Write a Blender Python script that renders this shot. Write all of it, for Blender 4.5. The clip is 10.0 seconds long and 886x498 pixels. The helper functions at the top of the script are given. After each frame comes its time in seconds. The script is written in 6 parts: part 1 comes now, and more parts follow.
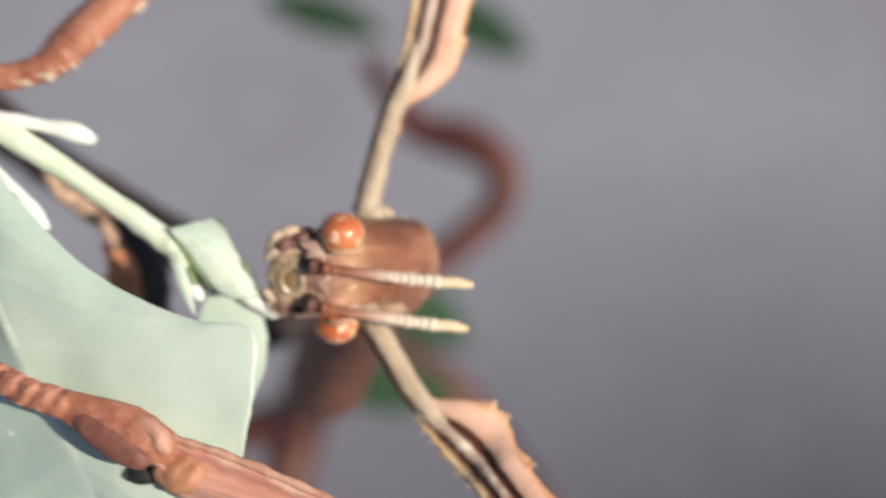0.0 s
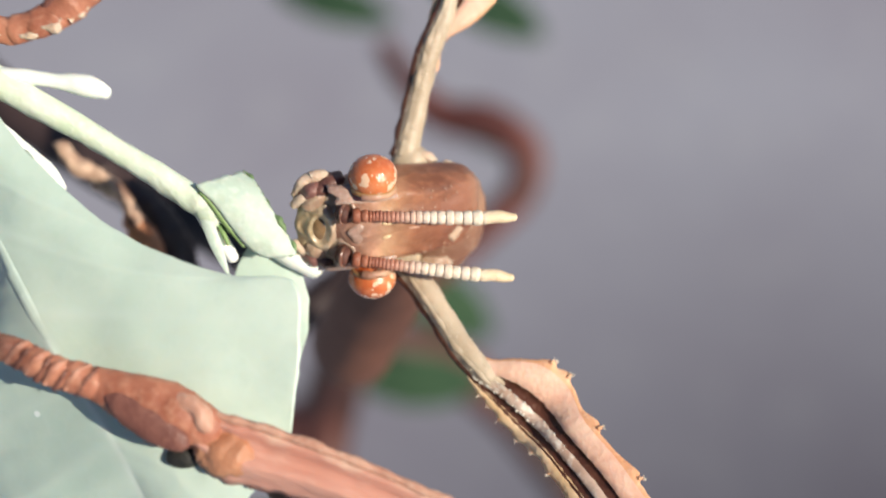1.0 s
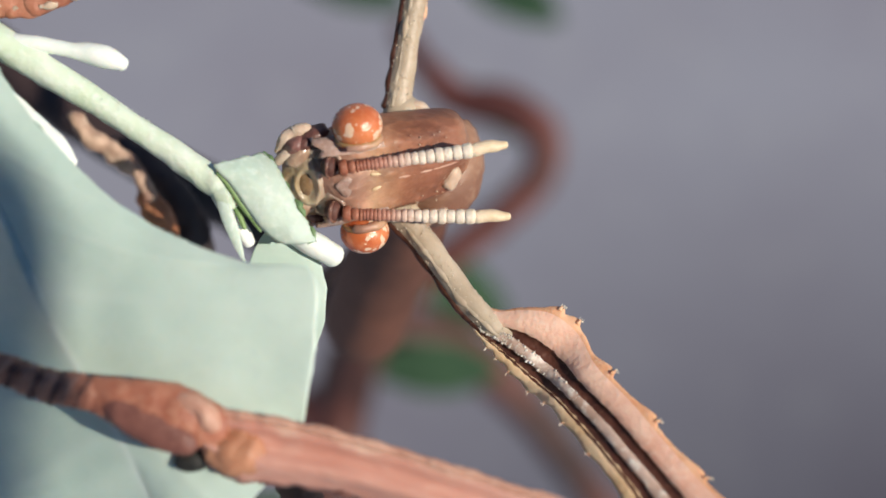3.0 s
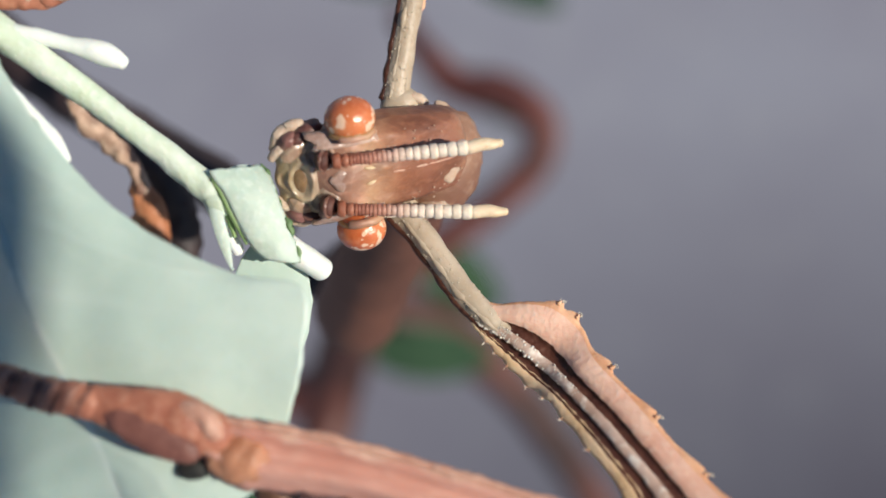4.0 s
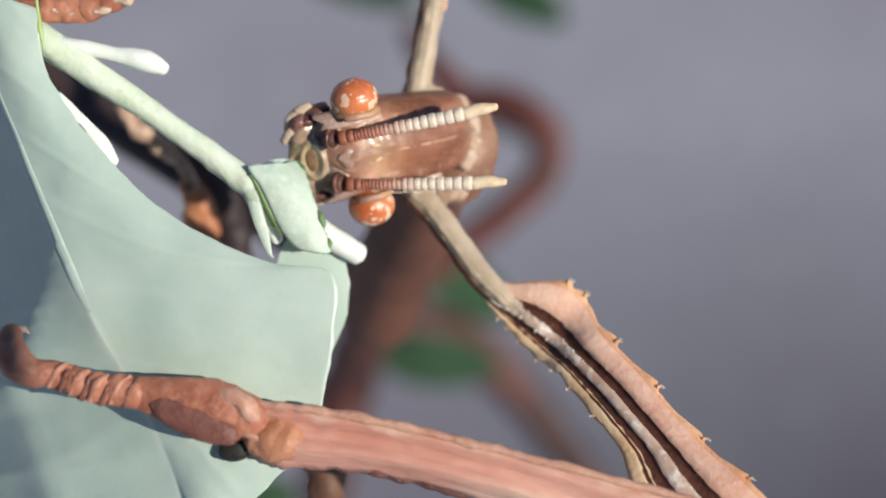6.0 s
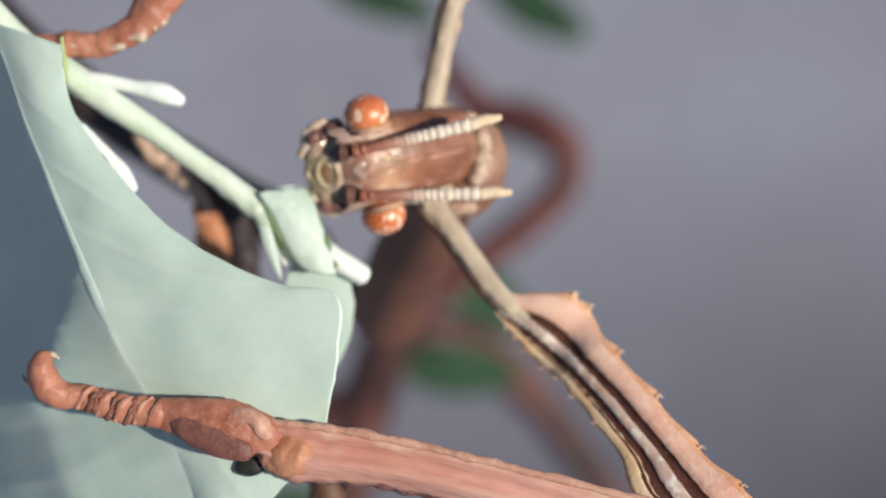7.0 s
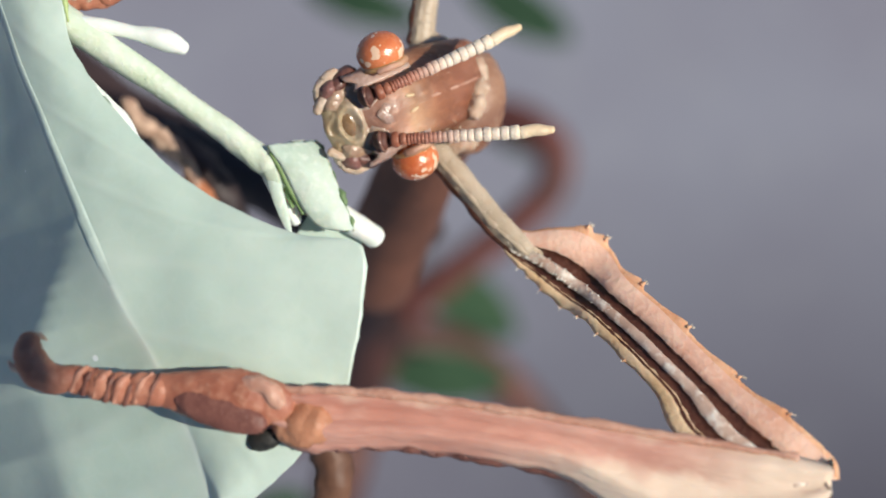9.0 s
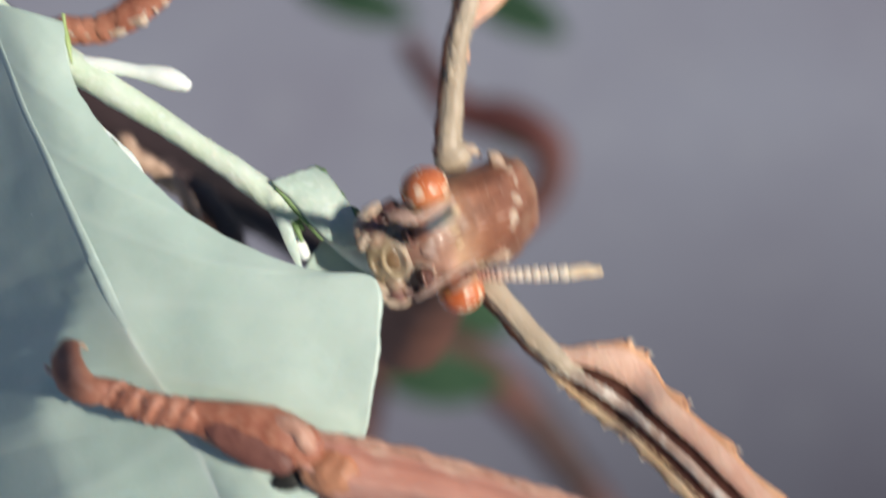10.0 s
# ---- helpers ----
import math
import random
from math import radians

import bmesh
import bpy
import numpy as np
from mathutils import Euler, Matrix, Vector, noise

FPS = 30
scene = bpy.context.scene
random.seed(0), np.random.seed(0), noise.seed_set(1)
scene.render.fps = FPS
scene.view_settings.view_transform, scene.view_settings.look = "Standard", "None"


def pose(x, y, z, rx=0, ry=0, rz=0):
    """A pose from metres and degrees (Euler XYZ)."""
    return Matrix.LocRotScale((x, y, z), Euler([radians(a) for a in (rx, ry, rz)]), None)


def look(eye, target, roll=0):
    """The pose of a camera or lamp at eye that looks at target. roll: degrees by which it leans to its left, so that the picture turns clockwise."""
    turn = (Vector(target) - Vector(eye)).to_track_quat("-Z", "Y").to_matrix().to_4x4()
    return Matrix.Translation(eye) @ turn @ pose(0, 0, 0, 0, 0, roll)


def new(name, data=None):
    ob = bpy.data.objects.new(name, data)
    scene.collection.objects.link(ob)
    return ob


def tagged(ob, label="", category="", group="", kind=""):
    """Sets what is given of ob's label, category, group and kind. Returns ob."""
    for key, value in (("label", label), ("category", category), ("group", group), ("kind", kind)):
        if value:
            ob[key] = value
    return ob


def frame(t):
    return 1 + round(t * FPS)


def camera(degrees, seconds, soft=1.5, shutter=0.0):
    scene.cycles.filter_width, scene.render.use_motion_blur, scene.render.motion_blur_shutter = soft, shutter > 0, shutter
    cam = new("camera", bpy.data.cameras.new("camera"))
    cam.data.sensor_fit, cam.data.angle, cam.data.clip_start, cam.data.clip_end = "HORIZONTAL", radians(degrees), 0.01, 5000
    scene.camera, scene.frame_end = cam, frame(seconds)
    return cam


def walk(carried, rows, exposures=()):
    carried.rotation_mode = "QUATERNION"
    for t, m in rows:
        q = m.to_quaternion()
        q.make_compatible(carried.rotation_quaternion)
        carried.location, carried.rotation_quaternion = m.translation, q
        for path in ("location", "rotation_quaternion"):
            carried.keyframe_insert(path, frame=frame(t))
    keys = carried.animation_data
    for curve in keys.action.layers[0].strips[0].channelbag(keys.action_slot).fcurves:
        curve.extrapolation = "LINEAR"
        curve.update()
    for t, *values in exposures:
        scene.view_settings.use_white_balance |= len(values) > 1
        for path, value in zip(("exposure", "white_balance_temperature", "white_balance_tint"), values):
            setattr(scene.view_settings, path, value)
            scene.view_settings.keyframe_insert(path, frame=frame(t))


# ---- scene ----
MM = 0.001
# the subject hangs 0.45 m over the ground and is filmed from above, 70 degrees down;
# "stage" space: x across, y up the slope of view, z towards the lens, in millimetres
STAGE = pose(0, 0, 0.45, 20, 0, 0)


def at(x, y, z, rx=0, ry=0, rz=0):
    """A pose from millimetres and degrees."""
    return pose(x * MM, y * MM, z * MM, rx, ry, rz)


def st(x, y, z, rx=0, ry=0, rz=0):
    """A pose in stage space, as a pose in the world."""
    return STAGE @ at(x, y, z, rx, ry, rz)


# ---- camera ----
cam = camera(30, 10.0, soft=1.75, shutter=0.42)
cam.data.dof.use_dof = True
cam.data.dof.focus_distance = 0.0956
cam.data.dof.aperture_fstop = 21.0
PATH = [
        (0, st(4.79, 4.61, 106.69, -0.0, -0.3, 1.3)),
        (0.3, st(2.96, 0.79, 93.92, -0.21, -2.46, -1.21)),
        (0.5, st(2.25, -0.38, 91.98, -1.0, -0.3, -1.5)),
        (0.7, st(2.42, 0.14, 93.80, -0.24, -0.81, -1.30)),
        (1, st(2.28, 1.56, 98.05, 0.2, 0.0, -0.8)),
        (1.2, st(1.42, 1.61, 101.27, 0.45, -0.23, 0.39)),
        (1.5, st(-1.69, 0.74, 100.30, -0.1, -0.7, -0.9)),
        (1.7, st(-1.74, -0.23, 101.23, 0.03, -0.07, -1.13)),
        (2, st(-1.45, -0.94, 99.74, -0.4, -0.2, -1.0)),
        (2.2, st(-0.75, -0.81, 98.40, -0.06, -0.19, -0.45)),
        (2.5, st(0.65, 0.10, 96.15, 0.1, 0.1, -0.4)),
        (3, st(1.06, 0.22, 94.05, 0.0, 0.3, -0.4)),
        (3.2, st(0.98, 0.27, 94.94, -0.08, 0.26, -0.30)),
        (4.3, st(0.28, 1.21, 92.93, -0.76, -0.04, 0.71)),
        (4.5, st(0.22, 0.88, 93.66, -0.1, 0.1, 0.5)),
        (5, st(0.11, -0.50, 98.16, 0.4, 0.4, 0.6)),
        (5.2, st(0.19, -0.32, 98.57, 0.42, 0.31, 0.85)),
        (6.3, st(1.83, 0.77, 99.89, -0.29, 0.56, 0.59)),
        (6.5, st(2.52, 1.16, 99.74, -0.1, 1.1, 0.5)),
        (6.8, st(1.11, 1.48, 103.27, 0.10, 0.63, 0.43)),
        (7, st(1.30, 1.58, 105.39, 0.0, 1.2, 0.9)),
        (7.2, st(1.26, 1.74, 97.33, -0.11, 0.31, 0.33)),
        (7.5, st(1.47, 1.67, 89.01, 0.0, 0.1, 0.4)),
        (7.8, st(0.88, -0.46, 91.93, 0.75, 0.06, 0.53)),
        (8, st(0.12, -0.36, 93.44, 0.8, 0.5, 0.4)),
        (8.2, st(-0.09, 1.45, 95.71, 1.00, 0.17, -0.15)),
        (8.5, st(-0.69, 4.95, 94.26, -0.5, -0.0, -0.1)),
        (8.7, st(-1.34, 1.67, 95.66, -0.77, -0.17, -0.35)),
        (9, st(-1.80, -3.73, 98.72, 1.2, 0.1, 0.3)),
        (9.2, st(-1.60, -0.47, 98.13, 0.29, 0.52, 1.02)),
        (9.3, st(-0.48, 2.38, 98.21, -0.20, 1.19, -0.29)),
        (9.4, st(-1.15, 4.40, 98.99, -0.66, 0.02, 0.61)),
        (9.5, st(-1.10, 5.33, 98.36, -0.8, -0.1, 0.6)),
        (9.6, st(-1.17, 4.96, 100.09, -1.40, 0.06, -0.38)),
        (9.8, st(-1.98, 2.78, 98.11, -2.09, 0.56, -0.63)),
        (9.9, st(-2.45, 1.35, 98.21, -1.41, -0.16, -0.58)),
        (10, st(-3.03, -0.19, 97.53, 0.5, -0.3, -0.2))]
walk(cam, PATH,
     exposures=[(0, 0.14, 7220, 11), (0.5, 0.15, 7220, 11), (1.0, 0.28, 7070, 10), (1.5, 0.2, 6920, 10), (2.0, 0.08, 6870, 10), (2.5, 0.0, 6820, 10), (3.0, 0.0, 6770, 10),
                (4.5, 0.0, 6660, 9), (9.0, 0.03, 6660, 9), (9.5, -0.08, 6610, 9), (10.0, -0.06, 6660, 9)])

# ---- world and sun ----
SUN = (STAGE.to_3x3() @ Vector((0.66, -0.02, 0.75))).normalized()
world = bpy.data.worlds.new("sky")
scene.world = world
world.use_nodes = True
wn = world.node_tree.nodes
sky = wn.new("ShaderNodeTexSky")
sky.sky_type = "NISHITA"
sky.sun_disc = False
sky.sun_elevation = math.asin(SUN.z)
sky.sun_rotation = math.atan2(SUN.x, SUN.y)
sky.air_density, sky.dust_density, sky.ozone_density = 1.2, 0.0, 8.0
wn["Background"].inputs["Strength"].default_value = 0.072
world.node_tree.links.new(sky.outputs[0], wn["Background"].inputs["Color"])
sun_data = bpy.data.lights.new("sun", "SUN")
sun_data.energy, sun_data.angle, sun_data.color = 4.85, radians(0.9), (1.0, 0.935, 0.835)
sun = new("sun", sun_data)
sun.matrix_world = look(SUN * 3, (0, 0, 0))


# ---- materials ----
def mat(name, c1, c2, rough=0.55, scale=600.0, fine=4000.0, bump=0.15, spec=0.5, sss=0.0, stretch=(1, 1, 1), c3=None, mix3=0.3, coat=0.0):
    """Two-scale mottled surface: c1 and c2 by broad noise, c3 by fine grain, and relief from both."""
    m = bpy.data.materials.new(name)
    m.use_nodes = True
    nt = m.node_tree
    nd, ln = nt.nodes, nt.links
    b = nd["Principled BSDF"]
    co = nd.new("ShaderNodeTexCoord")
    mp = nd.new("ShaderNodeMapping")
    mp.inputs["Scale"].default_value = stretch
    ln.new(co.outputs["Object"], mp.inputs["Vector"])
    n1 = nd.new("ShaderNodeTexNoise")
    n1.inputs["Scale"].default_value, n1.inputs["Detail"].default_value = scale, 4.0
    n2 = nd.new("ShaderNodeTexNoise")
    n2.inputs["Scale"].default_value, n2.inputs["Detail"].default_value = fine, 3.0
    ln.new(mp.outputs[0], n1.inputs["Vector"])
    ln.new(mp.outputs[0], n2.inputs["Vector"])
    r1 = nd.new("ShaderNodeValToRGB")
    r1.color_ramp.elements[0].position, r1.color_ramp.elements[1].position = 0.35, 0.65
    r1.color_ramp.elements[0].color, r1.color_ramp.elements[1].color = (*c1, 1), (*c2, 1)
    ln.new(n1.outputs["Fac"], r1.inputs["Fac"])
    mx = nd.new("ShaderNodeMix")
    mx.data_type = "RGBA"
    r2 = nd.new("ShaderNodeValToRGB")
    r2.color_ramp.elements[0].position, r2.color_ramp.elements[1].position = 0.5, 0.72
    r2.color_ramp.elements[1].color = (mix3, mix3, mix3, 1)
    ln.new(n2.outputs["Fac"], r2.inputs["Fac"])
    ln.new(r2.outputs["Color"], mx.inputs["Factor"])
    ln.new(r1.outputs["Color"], mx.inputs["A"])
    mx.inputs["B"].default_value = (*(c3 or [min(1, v * 1.5) for v in c2]), 1)
    ln.new(mx.outputs["Result"], b.inputs["Base Color"])
    add = nd.new("ShaderNodeMath")
    ln.new(n1.outputs["Fac"], add.inputs[0])
    ln.new(n2.outputs["Fac"], add.inputs[1])
    bp = nd.new("ShaderNodeBump")
    bp.inputs["Strength"].default_value, bp.inputs["Distance"].default_value = bump, 0.0003
    ln.new(add.outputs[0], bp.inputs["Height"])
    ln.new(bp.outputs[0], b.inputs["Normal"])
    b.inputs["Roughness"].default_value = rough
    b.inputs["Specular IOR Level"].default_value = spec
    b.inputs["Coat Weight"].default_value = coat
    b.inputs["Coat Roughness"].default_value = 0.12
    if sss:
        b.inputs["Subsurface Weight"].default_value = sss
        b.inputs["Subsurface Radius"].default_value = (1.0, 0.6, 0.4)
        b.inputs["Subsurface Scale"].default_value = 0.0006
    return m


def along_x(m, stops):
    """Colour a material by its own length: stops of (millimetres along x, colour), mottled as before."""
    nt = m.node_tree
    nd, ln = nt.nodes, nt.links
    b = nd["Principled BSDF"]
    co = nd.new("ShaderNodeTexCoord")
    sp = nd.new("ShaderNodeSeparateXYZ")
    ln.new(co.outputs["Object"], sp.inputs[0])
    rg = nd.new("ShaderNodeMapRange")
    rg.inputs["From Min"].default_value, rg.inputs["From Max"].default_value = stops[0][0] * MM, stops[-1][0] * MM
    ln.new(sp.outputs["X"], rg.inputs["Value"])
    rp = nd.new("ShaderNodeValToRGB")
    el = rp.color_ramp.elements
    span = stops[-1][0] - stops[0][0]
    for i, (x, c) in enumerate(stops):
        e = el[i] if i < 2 else el.new((x - stops[0][0]) / span)
        e.position, e.color = (x - stops[0][0]) / span, (*c, 1)
    ln.new(rg.outputs[0], rp.inputs["Fac"])
    old = b.inputs["Base Color"].links[0].from_socket
    mx = nd.new("ShaderNodeMix")
    mx.data_type, mx.blend_type = "RGBA", "MULTIPLY"
    mx.inputs["Factor"].default_value = 1.0
    ln.new(rp.outputs["Color"], mx.inputs["A"])
    ln.new(old, mx.inputs["B"])
    ln.new(mx.outputs["Result"], b.inputs["Base Color"])
    return m


def leaf_material():
    """Waxy blue-green blade: faint net of veins, paler where the attribute "vein" runs, with scattered white wax dots."""
    m = mat("leaf_bloom", (0.415, 0.532, 0.462), (0.478, 0.580, 0.508), 0.42, 120, 900, 0.07, 0.6, 0.15, c3=(0.365, 0.475, 0.425), mix3=0.25, coat=0.2)
    m.node_tree.nodes["Principled BSDF"].inputs["Coat Roughness"].default_value = 0.45
    nd, ln = m.node_tree.nodes, m.node_tree.links
    b = nd["Principled BSDF"]
    old = b.inputs["Base Color"].links[0].from_socket
    co = nd.new("ShaderNodeTexCoord")
    net = nd.new("ShaderNodeTexVoronoi")
    net.feature = "DISTANCE_TO_EDGE"
    net.inputs["Scale"].default_value = 620
    wave = nd.new("ShaderNodeTexNoise")
    wave.inputs["Scale"].default_value = 700
    ln.new(co.outputs["Object"], wave.inputs["Vector"])
    bent = nd.new("ShaderNodeVectorMath")
    bent.operation = "MULTIPLY_ADD"
    bent.inputs[1].default_value = (0.0016, 0.0016, 0.0016)
    ln.new(wave.outputs["Color"], bent.inputs[0])
    ln.new(co.outputs["Object"], bent.inputs[2])
    ln.new(bent.outputs[0], net.inputs["Vector"])
    line = nd.new("ShaderNodeMapRange")
    line.inputs["From Min"].default_value, line.inputs["From Max"].default_value = 0.09, 0.0
    line.inputs["To Max"].default_value = 0.08
    ln.new(net.outputs["Distance"], line.inputs["Value"])
    vein = nd.new("ShaderNodeAttribute")
    vein.attribute_name = "vein"
    both = nd.new("ShaderNodeMath")
    both.operation = "MAXIMUM"
    ln.new(line.outputs[0], both.inputs[0])
    ln.new(vein.outputs["Fac"], both.inputs[1])
    pale = nd.new("ShaderNodeMix")
    pale.data_type = "RGBA"
    ln.new(both.outputs[0], pale.inputs["Factor"])
    ln.new(old, pale.inputs["A"])
    pale.inputs["B"].default_value = (0.60, 0.68, 0.62, 1)
    dots = nd.new("ShaderNodeTexVoronoi")
    dots.inputs["Scale"].default_value = 430
    ln.new(co.outputs["Object"], dots.inputs["Vector"])
    pick = nd.new("ShaderNodeSeparateColor")
    ln.new(dots.outputs["Color"], pick.inputs[0])
    size = nd.new("ShaderNodeMapRange")
    size.inputs["From Min"].default_value, size.inputs["From Max"].default_value = 0.80, 1.0
    size.inputs["To Max"].default_value = 0.11
    ln.new(pick.outputs[0], size.inputs["Value"])
    inside = nd.new("ShaderNodeMath")
    inside.operation = "LESS_THAN"
    ln.new(dots.outputs["Distance"], inside.inputs[0])
    ln.new(size.outputs[0], inside.inputs[1])
    spot = nd.new("ShaderNodeMix")
    spot.data_type = "RGBA"
    ln.new(inside.outputs[0], spot.inputs["Factor"])
    ln.new(pale.outputs["Result"], spot.inputs["A"])
    spot.inputs["B"].default_value = (0.72, 0.78, 0.76, 1)
    ln.new(spot.outputs["Result"], b.inputs["Base Color"])
    return m


LEAF = leaf_material()
LEAF_RIM = mat("leaf_rim", (0.27, 0.37, 0.28), (0.36, 0.46, 0.36), 0.5, 500, 3000, 0.1)
VEIN = mat("leaf_vein", (0.43, 0.54, 0.47), (0.53, 0.625, 0.555), 0.45, 160, 1100, 0.10, 0.5, 0.15)
TWIG = mat("green_twig", (0.56, 0.67, 0.50), (0.68, 0.76, 0.64), 0.6, 350, 2600, 0.25, 0.4, 0.15, c3=(0.78, 0.82, 0.74), mix3=0.5)
BUD = mat("white_bud", (0.74, 0.80, 0.74), (0.82, 0.85, 0.80), 0.6, 500, 3500, 0.15, 0.4, 0.15, c3=(0.88, 0.9, 0.86))
YOUNG = mat("young_leaf", (0.56, 0.67, 0.58), (0.66, 0.75, 0.67), 0.6, 300, 3000, 0.12, 0.4, 0.2, c3=(0.78, 0.83, 0.77), mix3=0.6)
GREEN = mat("fresh_green", (0.15, 0.25, 0.09), (0.22, 0.33, 0.13), 0.5, 600, 3000, 0.1)
LIME = mat("yellow_green", (0.30, 0.42, 0.13), (0.42, 0.52, 0.22), 0.5, 500, 3000, 0.1)
PAD = mat("young_pad", (0.45, 0.57, 0.48), (0.57, 0.67, 0.58), 0.6, 300, 2400, 0.15, 0.4, 0.2, c3=(0.70, 0.77, 0.70), mix3=0.5)
NIBBLED = mat("nibbled_edge", (0.07, 0.14, 0.05), (0.20, 0.30, 0.14), 0.6, 500, 3000, 0.1)
HEAD = mat("brown_cuticle", (0.205, 0.096, 0.060), (0.34, 0.188, 0.118), 0.5, 260, 1900, 0.3, 0.5, 0.2, stretch=(0.45, 1, 1), c3=(0.46, 0.30, 0.21), mix3=0.4)
RIM = mat("wet_brown_rim", (0.11, 0.045, 0.033), (0.24, 0.12, 0.085), 0.25, 800, 3500, 0.2, 0.5, 0.2, c3=(0.42, 0.26, 0.19), mix3=0.4, coat=0.5)
OCHRE = mat("ochre_ring", (0.30, 0.15, 0.06), (0.44, 0.25, 0.10), 0.3, 700, 3000, 0.1, 0.5, 0.3, coat=0.3)
FACE = mat("grey_pink_cuticle", (0.35, 0.225, 0.18), (0.50, 0.355, 0.30), 0.30, 500, 3200, 0.25, 0.5, 0.35, c3=(0.60, 0.47, 0.41), mix3=0.4)
AMBER = mat("amber_cuticle", (0.17, 0.095, 0.045), (0.30, 0.19, 0.10), 0.2, 700, 4000, 0.1, 0.6, 0.2, coat=0.6)
MAROON = mat("maroon_cuticle", (0.085, 0.034, 0.027), (0.18, 0.078, 0.060), 0.38, 700, 4000, 0.25, 0.5, 0.1)
PLATE = mat("mauve_plate", (0.19, 0.085, 0.072), (0.29, 0.145, 0.12), 0.38, 600, 3500, 0.25, 0.5, 0.15)
CREAM = mat("cream_cuticle", (0.50, 0.36, 0.26), (0.66, 0.52, 0.40), 0.5, 700, 4500, 0.3, 0.4, 0.25, c3=(0.78, 0.68, 0.56))
COLLAR = mat("pale_collar", (0.36, 0.22, 0.15), (0.64, 0.50, 0.38), 0.5, 420, 2200, 0.4, 0.4, 0.25, c3=(0.72, 0.60, 0.47), mix3=0.4)
SOCKET = mat("dark_socket", (0.075, 0.028, 0.022), (0.13, 0.055, 0.042), 0.6, 900, 4000, 0.2, 0.3)
BONE = mat("pale_mark", (0.62, 0.45, 0.26), (0.70, 0.54, 0.34), 0.4, 900, 4000, 0.1)
STALK = mat("tan_cuticle", (0.41, 0.32, 0.225), (0.55, 0.45, 0.335), 0.45, 260, 2200, 0.2, 0.4, 0.15, c3=(0.62, 0.51, 0.39), mix3=0.35)
PINK = mat("pink_flange", (0.74, 0.40, 0.285), (0.89, 0.585, 0.44), 0.5, 260, 2600, 0.25, 0.4, 0.2, c3=(0.88, 0.68, 0.55), mix3=0.4)
RUST = mat("rust_rim", (0.68, 0.32, 0.165), (0.84, 0.49, 0.30), 0.5, 500, 3000, 0.3, 0.4, 0.2, c3=(0.86, 0.60, 0.43))
BUFF = mat("buff_flange", (0.62, 0.42, 0.235), (0.78, 0.58, 0.38), 0.5, 400, 2600, 0.3, 0.4, 0.2, c3=(0.74, 0.58, 0.38))
# brown pigment, with the shade of the hollows put into the same colour
GROOVE = mat("groove_pigment_shade", (0.055, 0.017, 0.010), (0.105, 0.036, 0.021), 0.5, 600, 3000, 0.3, 0.4, c3=(0.16, 0.075, 0.048), mix3=0.5)
RIDGE = mat("pale_ridge", (0.48, 0.32, 0.24), (0.68, 0.50, 0.40), 0.42, 420, 1300, 0.4, 0.5, 0.1, c3=(0.95, 0.90, 0.80), mix3=0.85)
GRAIN = mat("pale_grain", (0.62, 0.54, 0.43), (0.80, 0.74, 0.64), 0.5, 700, 3000, 0.1, 0.4, 0.2)
SPECK = mat("tan_speck", (0.46, 0.365, 0.265), (0.62, 0.52, 0.40), 0.5, 700, 3000, 0.1, 0.4, 0.2)
REDDARK = mat("dark_red_leg", (0.10, 0.036, 0.027), (0.19, 0.078, 0.056), 0.5, 400, 2600, 0.35, 0.4, c3=(0.30, 0.14, 0.10), mix3=0.4)
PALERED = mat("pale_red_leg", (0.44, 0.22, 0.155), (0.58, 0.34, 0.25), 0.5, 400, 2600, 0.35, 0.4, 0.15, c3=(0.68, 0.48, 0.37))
ORANGE = mat("orange_leg", (0.34, 0.135, 0.07), (0.48, 0.22, 0.125), 0.5, 300, 2000, 0.4, 0.4, 0.1, c3=(0.58, 0.34, 0.21))
LOBE = mat("orange_lobe", (0.36, 0.13, 0.058), (0.54, 0.23, 0.115), 0.55, 300, 2000, 0.4, 0.4, 0.1, c3=(0.60, 0.32, 0.18))
FOOTRED = mat("foot_red", (0.30, 0.10, 0.06), (0.46, 0.19, 0.118), 0.5, 300, 2000, 0.35, 0.4, 0.1, c3=(0.58, 0.32, 0.21), mix3=0.4)
TOEPALE = mat("toe_band", (0.37, 0.155, 0.10), (0.50, 0.25, 0.175), 0.5, 500, 2600, 0.3, 0.4, 0.1)
# colour that holds the shade of the foot joint and the far shin
MAUVE = mat("dark_mauve_shade", (0.135, 0.052, 0.042), (0.235, 0.098, 0.075), 0.5, 400, 2600, 0.3, 0.3, c3=(0.29, 0.13, 0.095), mix3=0.4)
JAW = mat("jaw_cuticle", (0.31, 0.19, 0.125), (0.48, 0.345, 0.245), 0.28, 600, 3500, 0.25, 0.5, 0.3, c3=(0.60, 0.48, 0.36), mix3=0.4, coat=0.5)
BLACK = mat("hole_black", (0.012, 0.012, 0.010), (0.03, 0.026, 0.02), 0.6, 600, 3000, 0.2)
HAIR = mat("pale_bristle", (0.70, 0.60, 0.45), (0.8, 0.72, 0.6), 0.4, 600, 3000, 0.0)
BACKBROWN = mat("red_brown_twig", (0.060, 0.017, 0.014), (0.128, 0.037, 0.028), 0.6, 120, 900, 0.3)
# dark bark brown, with the shade behind the stem put into it
BACKDARK = mat("dark_twig_shade", (0.020, 0.013, 0.014), (0.048, 0.028, 0.027), 0.6, 120, 900, 0.3)
PATCHY = mat("patchy_bark", (0.022, 0.010, 0.009), (0.115, 0.038, 0.027), 0.6, 45, 300, 0.3, c3=(0.17, 0.055, 0.036), mix3=0.3)
